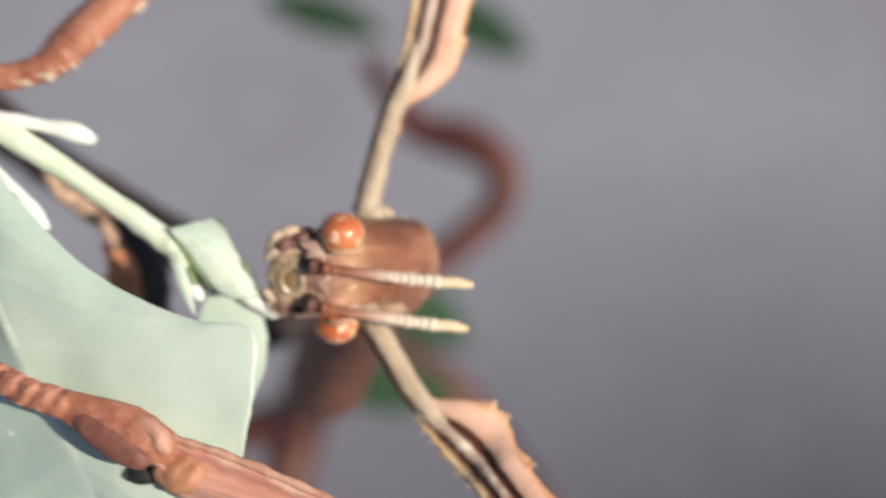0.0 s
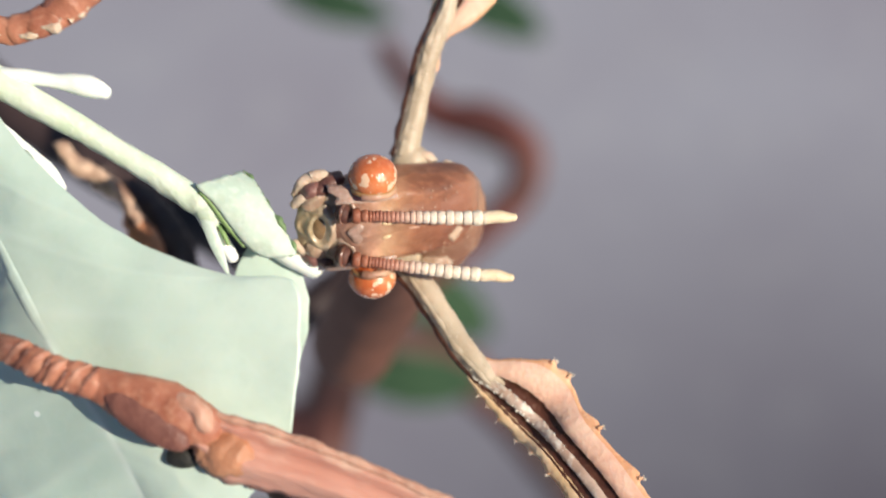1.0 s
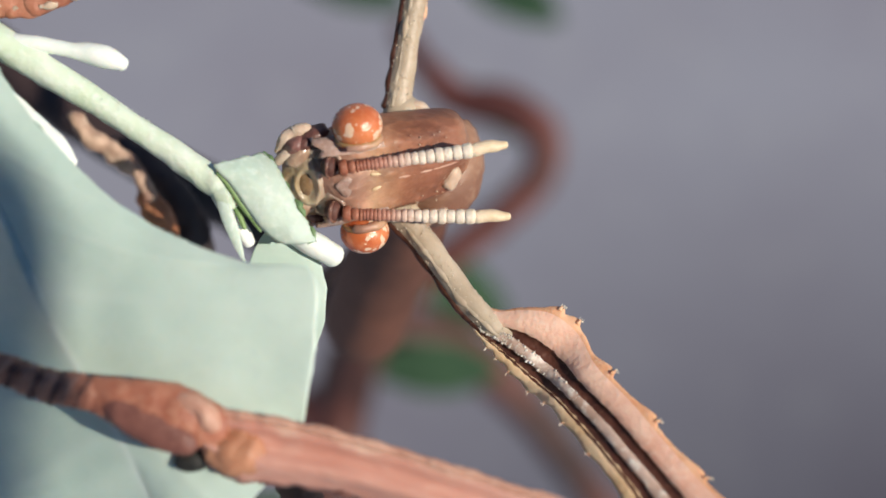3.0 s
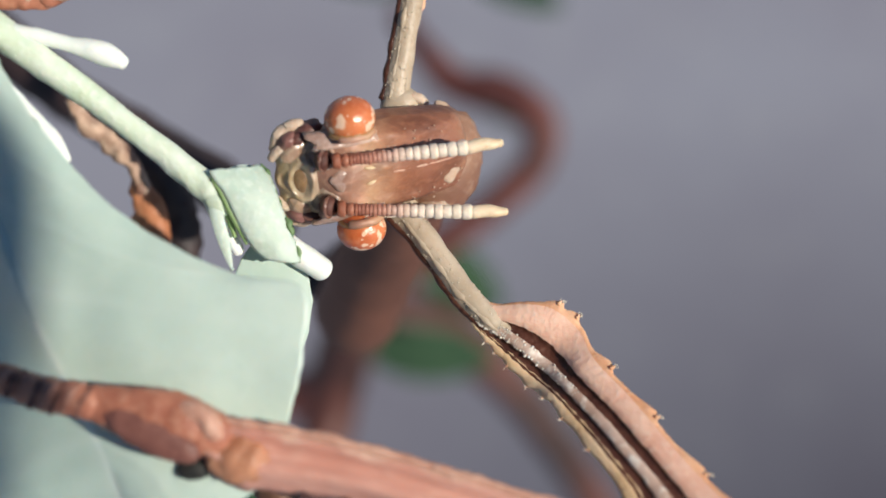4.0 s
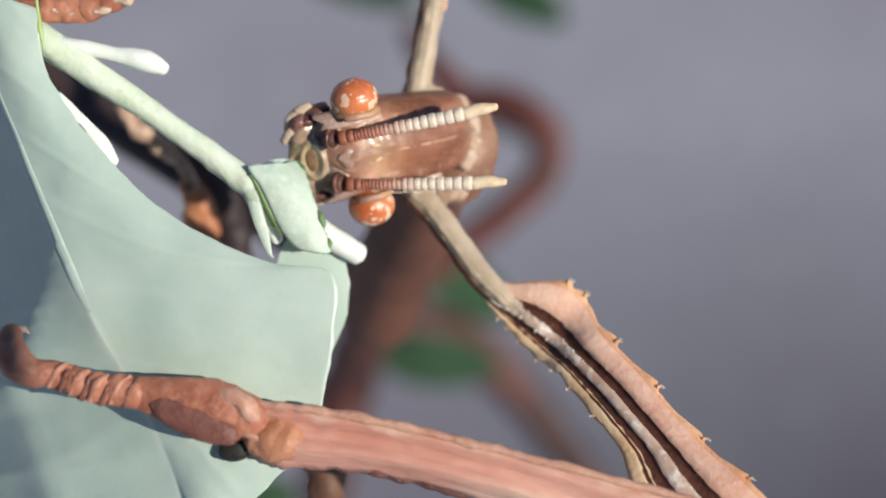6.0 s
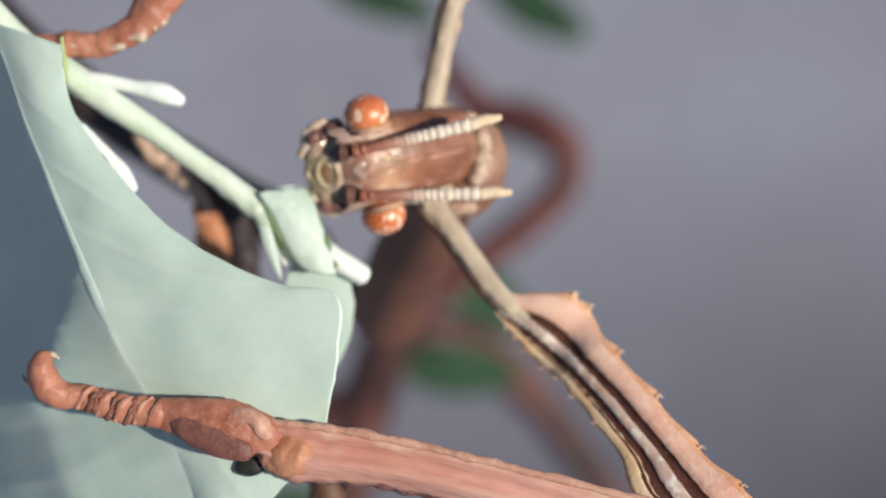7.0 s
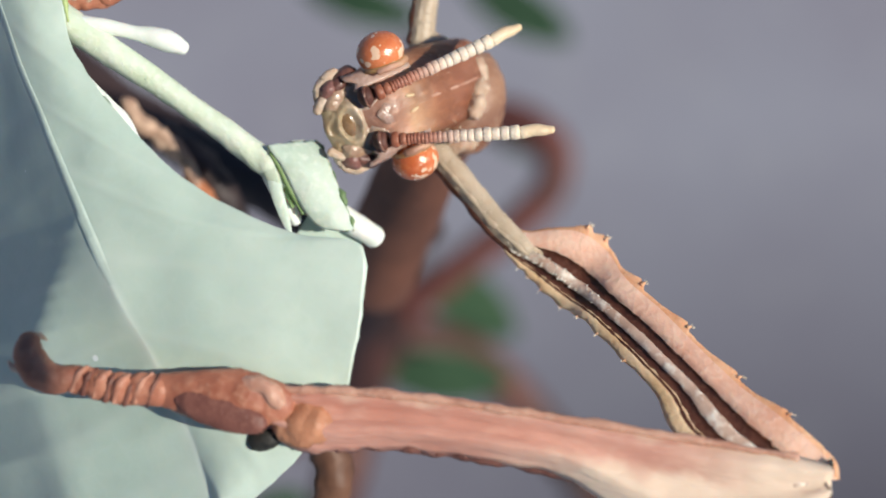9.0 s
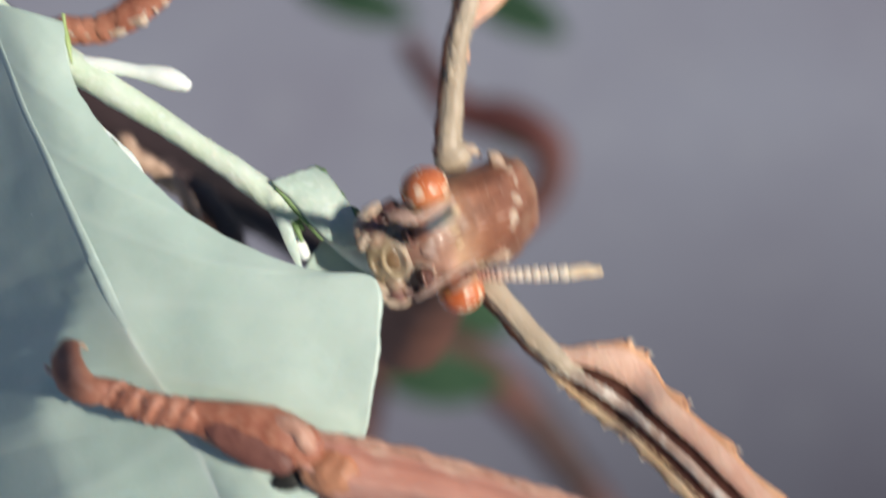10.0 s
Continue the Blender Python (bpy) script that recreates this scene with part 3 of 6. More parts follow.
tube(bm, [((-11.15, 4.03, -0.20), 0.12), ((-10.87, 3.46, -0.10), 0.2), ((-10.43, 2.77, -0.20), 0.14)], n=8, mi=1)
part("bud", bm, [BUD, GREEN], sprig, "white side bud with a green seam", SO)

# back leaf on its short stalk
bm = bmesh.new()
small_leaf(bm, (-8.67, 2.20, -2.00), (-8.07, -6.63, -3.50), 2.3, 0.3, 0.06, 0.3, (0.1, 0, 1), 0, 1, 0.9)
part("leaf", bm, [LEAF, LEAF_RIM], sprig, "half-hidden pale green leaf behind the big one", SO)


def big_leaf():
    """The big leaf: a keel along the midrib, the sunny half flat to the light, the other half falling away."""
    mid = [(-28.45, 15.48, 4.60), (-27.07, 12.19, 4.90), (-25.87, 9.25, 5.20), (-24.67, 6.82, 5.50), (-23.65, 4.56, 5.80), (-22.49, 2.02, 6.00), (-21.36, -0.51, 6.10),
           (-20.24, -2.71, 6.20), (-18.98, -4.90, 6.20), (-17.72, -6.78, 6.20), (-16.63, -8.66, 6.10), (-15.54, -10.70, 6.00), (-14.62, -12.91, 5.80), (-13.69, -15.74, 5.60)]
    out = [(-23.64, 14.09, 5.50), (-23.11, 10.96, 5.60), (-21.64, 8.44, 5.80), (-19.07, 5.56, 6.00), (-16.21, 3.01, 6.20), (-12.73, 1.13, 6.40), (-9.43, -0.02, 6.60),
           (-6.04, -0.53, 6.70), (-5.82, -3.85, 6.90), (-6.23, -6.97, 6.90), (-6.92, -9.92, 6.70), (-9.42, -12.72, 6.50), (-11.30, -14.60, 6.20), (-13.20, -15.87, 5.80)]
    far = []
    for i, m in enumerate(mid):
        s = i / (len(mid) - 1)
        w = 5.0 + 12.0 * (math.sin(math.pi * min(0.5, 0.12 + s * 0.88)) ** 0.8) + 3 * max(0, s - 0.5)
        far.append((m[0] - w * 0.85, m[1] - w * 0.2, w))
    rows = smooth_path([(*a, *b, *c) for a, b, c in zip(far, mid, out)], 11)
    run = []
    across = [-k / 18 for k in range(18, 1, -1)] + [-0.05, -0.022, -0.01, 0, 0.008, 0.018, 0.04] + [k / 22 for k in range(2, 22)] + [0.985, 1.0]
    grid = []
    for i, r in enumerate(rows):
        a, b, c = Vector(r[:3]), Vector(r[3:6]), Vector(r[6:])
        s = i / (len(rows) - 1)
        row = []
        for u in across:
            if u < 0:
                # flat beside the midrib as far as a fold that leaves it, then falling away from the light
                fold = 0.52 * max(0, min(1, (s - 0.42) / 0.26))
                v = -u
                q = Vector((b.x + (a.x - b.x) * v, b.y + (a.y - b.y) * v, b.z - a.z * ((0.70 - 0.28 * max(0, min(1, (s - 0.47) / 0.14)) - 0.12 * max(0, min(1, (s - 0.74) / 0.12))) * min(v, fold) + (1.0 - 0.2 * max(0, min(1, (s - 0.5) / 0.2))) * max(0, v - fold))))
                q.z += 0.10 * math.exp(-((v - fold) / 0.02) ** 2) * (1 if fold else 0)
            else:
                q = b.lerp(c, u) + Vector((0, 0, 0.55 * math.sin(math.pi * u)))
            # midrib, faint side veins, soft quilting and a wavy margin
            q.z += 0.010 * (1 - 0.9 * s) * math.exp(-(u / 0.035) ** 2)
            p = (s * 7 - 0.75 * abs(u) + 0.12 * noise.noise(Vector((s * 4, u * 3, 9.0)))) % 1.0 - 0.5
            run.append(max(0.75 * math.exp(-(u / 0.02) ** 2), 0.20 * math.exp(-(p / 0.10) ** 2) * max(0, 1 - 0.8 * abs(u))))
            q.z += 0.05 * math.exp(-(p / 0.09) ** 2) * math.sin(math.pi * min(1, abs(u))) ** 0.5 - 0.03 * abs(p)
            q.z += 0.14 * noise.noise(q * 0.35) + 0.03 * noise.noise(q * 1.1)
            if abs(u) == 1:
                q.x += 0.12 * noise.noise(Vector((i * 0.25, u, 3.0))) + 0.05 * noise.noise(Vector((i * 0.9, u, 3.0)))
            row.append(q)
        grid.append(row)
    bm = bmesh.new()
    sheet(bm, grid, 0.12, 0, 1)
    leaf = part("leaf", bm, [LEAF, LEAF_RIM], sprig, "large waxy blue-green leaf with a pale midrib", SO)
    vein = leaf.data.attributes.new("vein", "FLOAT", "POINT")
    for k, v in enumerate(run):
        vein.data[k].value = v
    # the midrib's pale skin, a hair above the blade
    mid_col = across.index(0)
    bm = bmesh.new()
    strip = [[grid[i][mid_col + k] + Vector((0, 0, (0.008 if -2 < k < 3 else 0.001) - 0.02 * max(0, i / len(rows) - 0.45) / 0.25)) for k in (-2, -1, 0, 1, 2, 3)] for i in range(int(len(rows) * 0.75))]
    sheet(bm, strip, 0.02)
    part("midrib", bm, VEIN, leaf, "pale raised midrib", SO)


big_leaf()
# yellow-green corner where the leaf joins the stem
bm = bmesh.new()
tube(bm, [((-23.67, 14.49, 5.40), 0.14), ((-23.56, 13.71, 5.40), 0.18), ((-23.40, 12.81, 5.45), 0.14), ((-23.15, 11.76, 5.50), 0.07)], n=10, rough=0.1)
part("leaf_stalk", bm, LIME, sprig, "yellow-green leaf stalk", SO)

# ---- the leaf insect ----
IO = (5.65, -1.92, -1.25)
insect = thing("stick_insect", "brown spiny stick insect with orange eyes feeding on a eucalyptus sprig", "insect", st(*IO))


def femur(name, stations, stalk, flip=1, teeth=(), low_teeth=()):
    """A flanged thigh: stations of (inner edge, outer edge) points; grooves run along it on both sides of a pale ridge."""
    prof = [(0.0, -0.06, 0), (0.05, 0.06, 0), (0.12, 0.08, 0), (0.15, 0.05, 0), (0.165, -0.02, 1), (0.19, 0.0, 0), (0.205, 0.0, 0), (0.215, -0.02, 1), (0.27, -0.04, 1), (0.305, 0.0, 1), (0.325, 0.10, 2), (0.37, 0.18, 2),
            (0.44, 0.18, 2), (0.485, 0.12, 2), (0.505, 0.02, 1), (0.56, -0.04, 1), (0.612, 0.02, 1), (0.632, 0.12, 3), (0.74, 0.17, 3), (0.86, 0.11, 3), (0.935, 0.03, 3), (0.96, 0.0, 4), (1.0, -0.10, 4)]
    rows = smooth_path([(*a, *b) for a, b in stations], 9)
    bm = bmesh.new()
    n = len(rows)
    top, low = [], []
    for i, r in enumerate(rows):
        a, b = Vector(r[:3]), Vector(r[3:])
        across = (b - a).normalized()
        s = i / (n - 1)
        dep = min(1.0, 0.5 + 3.0 * s) * min(1.0, 0.3 + 5.0 * (1 - s))
        # saw-toothed margins: each tooth swells slowly and steps back
        saw = max([size * max(0, 1 - abs(s - fr) / 0.05 if s <= fr else 1 - (s - fr) / 0.012) for fr, size in teeth] + [0])
        saw_low = max([size * max(0, 1 - abs(s - fr) / 0.03) for fr, size in low_teeth] + [0])
        rt, rl = [], []
        for k, (fr, h, _) in enumerate(prof):
            g = fr
            if 0.35 < fr < 0.65:
                g += (0.655 - fr) * 0.9 * max(0, 1 - s / 0.28) * min(1, (fr - 0.35) / 0.1)
            if 0.02 < fr < 0.8:
                g -= 0.19 * max(0, 1 - s / 0.6) * math.sin(math.pi * fr)
                g += 0.022 * noise.noise(Vector((i * 0.55, k * 3.0, 8.0))) + 0.012 * noise.noise(Vector((i * 1.9, k * 3.0, 2.0)))
            if 0.50 < fr < 0.64 or 0.2 < fr < 0.24:
                # ragged lips of the grooves
                g += 0.016 * noise.noise(Vector((i * 3.1, k * 1.0, 5.0))) * min(1, 3 * s)
            q = a.lerp(b, g) + Vector((0, 0, h * dep * 1.5))
            q.z += 0.05 * noise.noise(q * 0.9) + 0.03 * noise.noise(q * 2.2)
            if k >= len(prof) - 2:
                q += across * (0.42 * saw * (k - len(prof) + 2.4) / 1.4 + 0.05 * noise.noise(Vector((i * 1.3, 7.0, 5.0))))
            if k <= 1:
                q -= across * (0.16 * saw_low + 0.06 * noise.noise(Vector((i * 1.3, 3.0, 5.0))))
            rt.append(bm.verts.new(q))
            rl.append(bm.verts.new(Vector((q.x, q.y, a.lerp(b, fr).z - 0.3 - 1.5 * dep * math.sin(math.pi * fr)))))
        top.append(rt)
        low.append(rl)
    m = len(prof)
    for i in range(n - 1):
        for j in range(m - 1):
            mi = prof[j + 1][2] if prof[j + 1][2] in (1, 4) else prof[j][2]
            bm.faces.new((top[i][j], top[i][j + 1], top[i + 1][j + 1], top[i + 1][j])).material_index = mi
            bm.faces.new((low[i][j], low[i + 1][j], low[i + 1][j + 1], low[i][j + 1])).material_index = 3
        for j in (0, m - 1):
            # outer side faces coloured dark for the shadow edge between the teeth
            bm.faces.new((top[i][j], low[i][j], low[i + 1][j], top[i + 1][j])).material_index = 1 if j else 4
    for i in (0, n - 1):
        for j in range(m - 1):
            bm.faces.new((top[i][j], top[i][j + 1], low[i][j + 1], low[i][j])).material_index = 3
    ridge_line = [(row[10].co.copy(), row[13].co.copy()) for row in top]
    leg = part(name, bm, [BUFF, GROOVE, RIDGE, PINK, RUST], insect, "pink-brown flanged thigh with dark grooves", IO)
    bm = bmesh.new()
    tube(bm, stalk, n=18, rough=0.10)
    part("thigh_stalk", bm, STALK, leg, "tan narrow stalk of the thigh", IO)
    bm = bmesh.new()
    pts, keel = [], []
    for k, (p, r) in enumerate(stalk):
        d = (Vector(stalk[min(k + 1, len(stalk) - 1)][0]) - Vector(stalk[max(k - 1, 0)][0])).normalized()
        y = Vector((0, 0, 1)).cross(d).normalized()
        pts.append((tuple(Vector(p) - y * 0.3 * r * flip + Vector((0, 0, r * 0.80))), 0.24 * r))
        keel.append((tuple(Vector(p) - y * 0.80 * r * flip + Vector((0, 0, r * 0.28))), 0.34 * r))
    tube(bm, pts, per=8, n=8, rough=0.22)
    part("stalk_ridge", bm, STALK, leg, "pale ridge along the stalk", IO)
    # dark strip that puts the stalk's shaded lower side into colour
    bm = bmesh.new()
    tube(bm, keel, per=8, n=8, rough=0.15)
    part("stalk_shade", bm, GROOVE, leg, "dark strip for the shaded side of the stalk", IO)
    # pale grains over the stalk and the start of the ridge
    rnd = random.Random(9)
    bm = bmesh.new()
    skin = smooth_path([(*p, r) for p, r in stalk], 12)
    for k in range(260):
        i = rnd.randrange(len(skin) - 1)
        p, q = Vector(skin[i][:3]), Vector(skin[i + 1][:3])
        d = (q - p).normalized()
        y = Vector((0, 0, 1)).cross(d).normalized()
        ang = radians(rnd.uniform(5, 175))
        r = skin[i][3]
        size = rnd.uniform(0.025, 0.065)
        blob(bm, p.lerp(q, rnd.random()) + y * r * math.cos(ang) + d.cross(y) * r * math.sin(ang), (size, size, size * 0.7), n=6, m=4)
    tagged(part("stalk_grain", bm, SPECK, leg, "fine grains on the stalk", IO), kind="stuff")
    bm = bmesh.new()
    for k in range(260):
        fr = rnd.uniform(0.03, 0.6) ** 1.4
        i = min(n - 2, int(fr * n))
        c = ridge_line[i]
        size = rnd.uniform(0.03, 0.12) * (1.1 - fr)
        blob(bm, c[0].lerp(c[1], rnd.random()) + Vector((0, 0, 0.06)), (size, size, size * 0.6), n=6, m=4)
    tagged(part("ridge_grain", bm, GRAIN, leg, "pale grains on the ridge", IO), kind="stuff")
    # teeth along the outer edge and fine bristles at their tips
    rnd = random.Random(5)
    for fr, size in teeth:
        r = rows[min(n - 2, int(fr * n))]
        a, b = Vector(r[:3]), Vector(r[3:])
        out = (b - a).normalized()
        nxt = Vector(rows[min(n - 1, int(fr * n) + 1)][3:]) - b
        bm = bmesh.new()
        tip = b + out * 0.40 * size
        tube(bm, [(tuple(b + out * 0.15 * size), 0.12 * size), (tuple(b + out * 0.3 * size), 0.08 * size), (tuple(tip), 0.03)], per=3, n=8, flat=0.5)
        for k in range(7):
            p = tip + nxt.normalized() * rnd.uniform(-.10, .16) - out * rnd.uniform(0.02, 0.10)
            tube(bm, [(tuple(p), 0.020), (tuple(p + out * rnd.uniform(.06, .16) + nxt.normalized() * rnd.uniform(-.06, .14) + Vector((0, 0, rnd.uniform(-.05, .08)))), 0.010)], per=2, n=5, mi=1)
        part("tooth", bm, [RUST, HAIR], leg, "", IO)
    for fr, size in low_teeth:
        r = rows[min(n - 2, int(fr * n))]
        a, b = Vector(r[:3]), Vector(r[3:])
        out = (a - b).normalized()
        bm = bmesh.new()
        tube(bm, [(tuple(a), 0.07 * size), (tuple(a + out * 0.20 * size), 0.02)], per=3, n=7)
        for k in range(3):
            p = a + out * 0.14 * size + Vector((rnd.uniform(-.08, .08), rnd.uniform(-.08, .08), 0))
            tube(bm, [(tuple(p), 0.018), (tuple(p + out * rnd.uniform(.06, .14) + Vector((rnd.uniform(-.05, .05), rnd.uniform(-.05, .05), 0))), 0.010)], per=2, n=5, mi=1)
        part("tooth", bm, [RUST, HAIR], leg, "", IO)
    return leg


femur("front_thigh",
      [((2.53, -3.92, -2.10), (3.07, -3.04, -2.10)), ((3.14, -4.98, -1.90), (4.41, -3.47, -1.90)), ((3.87, -5.77, -1.60), (5.93, -3.35, -1.60)), ((4.80, -6.84, -1.20), (7.65, -3.53, -1.20)), ((6.04, -8.09, -0.60), (9.15, -4.74, -0.80)),
       ((7.11, -8.87, 0.80), (10.01, -6.52, 0.60)), ((8.08, -10.04, 2.00), (11.86, -8.53, 2.20)), ((9.28, -11.51, 3.60), (13.57, -10.67, 3.80)), ((10.57, -13.25, 5.20), (15.61, -13.02, 5.60)),
       ((11.20, -15.22, 6.60), (17.68, -14.81, 7.20)), ((13.46, -17.20, 8.20), (19.60, -16.96, 8.40)), ((16.14, -18.47, 9.00), (19.64, -18.03, 9.20))],
      [((-1.45, 2.32, -4.20), 0.86), ((-0.13, 0.81, -3.80), 0.82), ((1.38, -1.31, -3.00), 0.78), ((2.74, -3.15, -2.40), 0.78), ((4.12, -4.52, -2.10), 0.72), ((5.70, -5.71, -1.95), 0.52), ((7.22, -7.08, -1.55), 0.34), ((8.76, -8.71, -1.10), 0.1)],
      1, [(0.29, 1.0), (0.345, 1.0), (0.48, 1.1), (0.59, 1.0), (0.70, 0.9), (0.80, 0.8)], [(0.16, .8), (0.22, .8), (0.29, 1.0), (0.36, 1.0), (0.43, .9), (0.52, 1.0), (0.62, 1.0)])
femur("front_thigh",
      [((-1.21, 12.71, -4.90), (0.42, 14.18, -4.90)), ((-0.74, 15.43, -4.60), (0.77, 15.92, -4.60)), ((-0.22, 17.95, -4.40), (2.54, 17.18, -4.40)), ((0.25, 20.08, -4.20), (3.96, 18.88, -4.20)), ((0.48, 22.38, -4.00), (4.34, 21.50, -4.00)),
       ((0.72, 25.44, -3.80), (4.97, 24.97, -3.80)), ((1.07, 29.64, -3.50), (5.81, 29.20, -3.50)), ((1.43, 35.35, -3.20), (6.24, 34.91, -3.20)), ((1.75, 41.46, -3.00), (5.39, 41.32, -3.00)), ((2.04, 45.32, -3.00), (4.32, 45.48, -3.00))],
      [((-1.44, 8.76, -5.20), 0.84), ((-1.17, 10.40, -5.10), 0.78), ((-0.72, 12.82, -4.90), 0.74), ((-0.12, 15.47, -4.60), 0.72), ((0.76, 17.82, -4.30), 0.6), ((1.17, 20.15, -4.20), 0.3)],
      -1, [(0.42, 0.8), (0.55, 1.0), (0.68, 1.0)], [(0.5, .8), (0.65, .8)])

# coxae, collar and thorax behind the head
bm = bmesh.new()
blob(bm, (-1.16, 8.47, -5.20), (1.25, 1.0, 0.9), (0, 0, 20), rough=0.12)
part("hip", bm, STALK, insect, "", IO)
bm = bmesh.new()
blob(bm, (-0.12, 8.80, -5.00), (0.75, 0.34, 0.4), (0, 0, -25), rough=0.35)
part("hip_lobe", bm, COLLAR, insect, "pinkish lobe", IO)
bm = bmesh.new()
blob(bm, (-1.13, 2.35, -5.20), (1.25, 1.0, 0.9), (0, 0, -40), rough=0.12)
part("hip", bm, STALK, insect, "", IO)
for c, r, turn in [((1.45, 7.95, -4.20), (0.75, 0.45, 0.34), -58), ((2.05, 6.85, -4.08), (0.85, 0.50, 0.36), -74), ((2.05, 5.50, -3.80), (0.80, 0.58, 0.42), 80), ((1.75, 4.45, -3.55), (0.90, 0.55, 0.45), 58),
                   ((0.82, 2.36, -5.00), (1.4, 0.6, 0.6), 22), ((-0.75, 3.25, -4.35), (1.0, 0.42, 0.45), 12)]:
    bm = bmesh.new()
    blob(bm, c, r, (0, 0, turn), rough=0.45, n=22, m=16)
    part("collar_lobe", bm, COLLAR, insect, "pale lobe of the neck shield", IO)
bm = bmesh.new()
blob(bm, (1.29, 4.91, -6.00), (2.4, 3.4, 2.3), (0, 20, -15), rough=0.08, n=24, m=16)
part("neck_shield", bm, HEAD, insect, "brown neck shield", IO)
bm = bmesh.new()
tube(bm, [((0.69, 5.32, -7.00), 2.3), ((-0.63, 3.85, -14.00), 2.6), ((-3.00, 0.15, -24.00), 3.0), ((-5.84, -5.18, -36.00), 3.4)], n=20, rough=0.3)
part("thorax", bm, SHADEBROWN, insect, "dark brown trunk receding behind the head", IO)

# ---- head: x from mouth to crown, y across the eyes, z out of the face ----
bm = bmesh.new()
capsule = [(-2.6, 1.25, -0.95, -2.6), (-1.9, 2.0, 0.0, -3.2), (-1.0, 2.5, 0.42, -3.6), (0.0, 2.72, 0.52, -3.9), (1.2, 2.78, 0.42, -4.1), (2.6, 2.76, 0.15, -4.2), (4.2, 2.66, -0.35, -4.4), (5.8, 2.5, -0.95, -4.7),
           (6.8, 2.3, -1.4, -4.7), (7.25, 1.95, -1.85, -4.5), (7.5, 1.3, -2.4, -4.0)]
# low swellings of the face: (x, y, radius, height)
SWELL = [(-0.5, 0.0, 0.8, 0.16), (0.75, 0.0, 0.5, 0.10), (-0.2, 1.75, 0.7, 0.16), (-0.2, -1.75, 0.7, 0.16), (1.5, 1.9, 0.7, 0.14), (1.5, -1.9, 0.7, 0.14), (-1.3, 0.75, 0.35, 0.1), (-1.3, -0.75, 0.35, 0.1), (3.2, 1.2, 0.9, 0.08), (4.6, -1.0, 0.9, 0.08)]
rings = []
for r in smooth_path(capsule, 7):
    x, half, hi, lo = r
    ring = []
    for k in range(64):
        a = 2 * math.pi * k / 64
        cy, cz = math.cos(a), math.sin(a)
        y0 = math.copysign(abs(cy) ** 0.72, cy) * half
        y = y0 - 0.12 * max(0, x - 0.8)
        z = (hi + lo) / 2 + math.copysign(abs(cz) ** 0.75, cz) * (hi - lo) / 2
        if cz > 0:
            # low keel along the middle, shallow troughs under the feelers
            z += 0.10 * math.exp(-(y0 / 0.22) ** 2) - 0.16 * math.exp(-((abs(y0) - 1.35) / 0.45) ** 2) + 0.08 * math.exp(-((abs(y0) - 2.1) / 0.4) ** 2)
            for sx, sy, sr, sh in SWELL:
                z += sh * math.exp(-((x - sx) ** 2 + (y0 - sy) ** 2) / sr ** 2)
        q = Vector((x, y, z))
        q.z += 0.07 * noise.noise(q * 1.2) + 0.02 * noise.noise(q * 4.0)
        q.y += 0.03 * noise.noise(q * 2.0)
        ring.append(bm.verts.new(q))
    rings.append(ring)
for a, b in zip(rings, rings[1:]):
    for k in range(64):
        bm.faces.new((a[k], a[(k + 1) % 64], b[(k + 1) % 64], b[k]))
bm.faces.new(rings[0])
bm.faces.new(rings[-1])
head = part("head", bm, SKULL, insect, "brown blocky head with a pinkish face and paler streaks")


def hoop(bm, c, axis, ry, rz, r, rough=0.0, n=16, lo=0, hi=360):
    """A ring round an axis, its thickness r; lo and hi leave it open."""
    c, ax = Vector(c), Vector(axis).normalized()
    y = Vector((0, 1, 0)) - ax * ax.y
    y.normalize()
    z = ax.cross(y)
    tube(bm, [(tuple(c + y * ry * math.cos(t) + z * rz * math.sin(t)), r) for t in [radians(lo + (hi - lo) * k / n) for k in range(n + 1)]], per=2, n=8, rough=rough, up=tuple(ax))


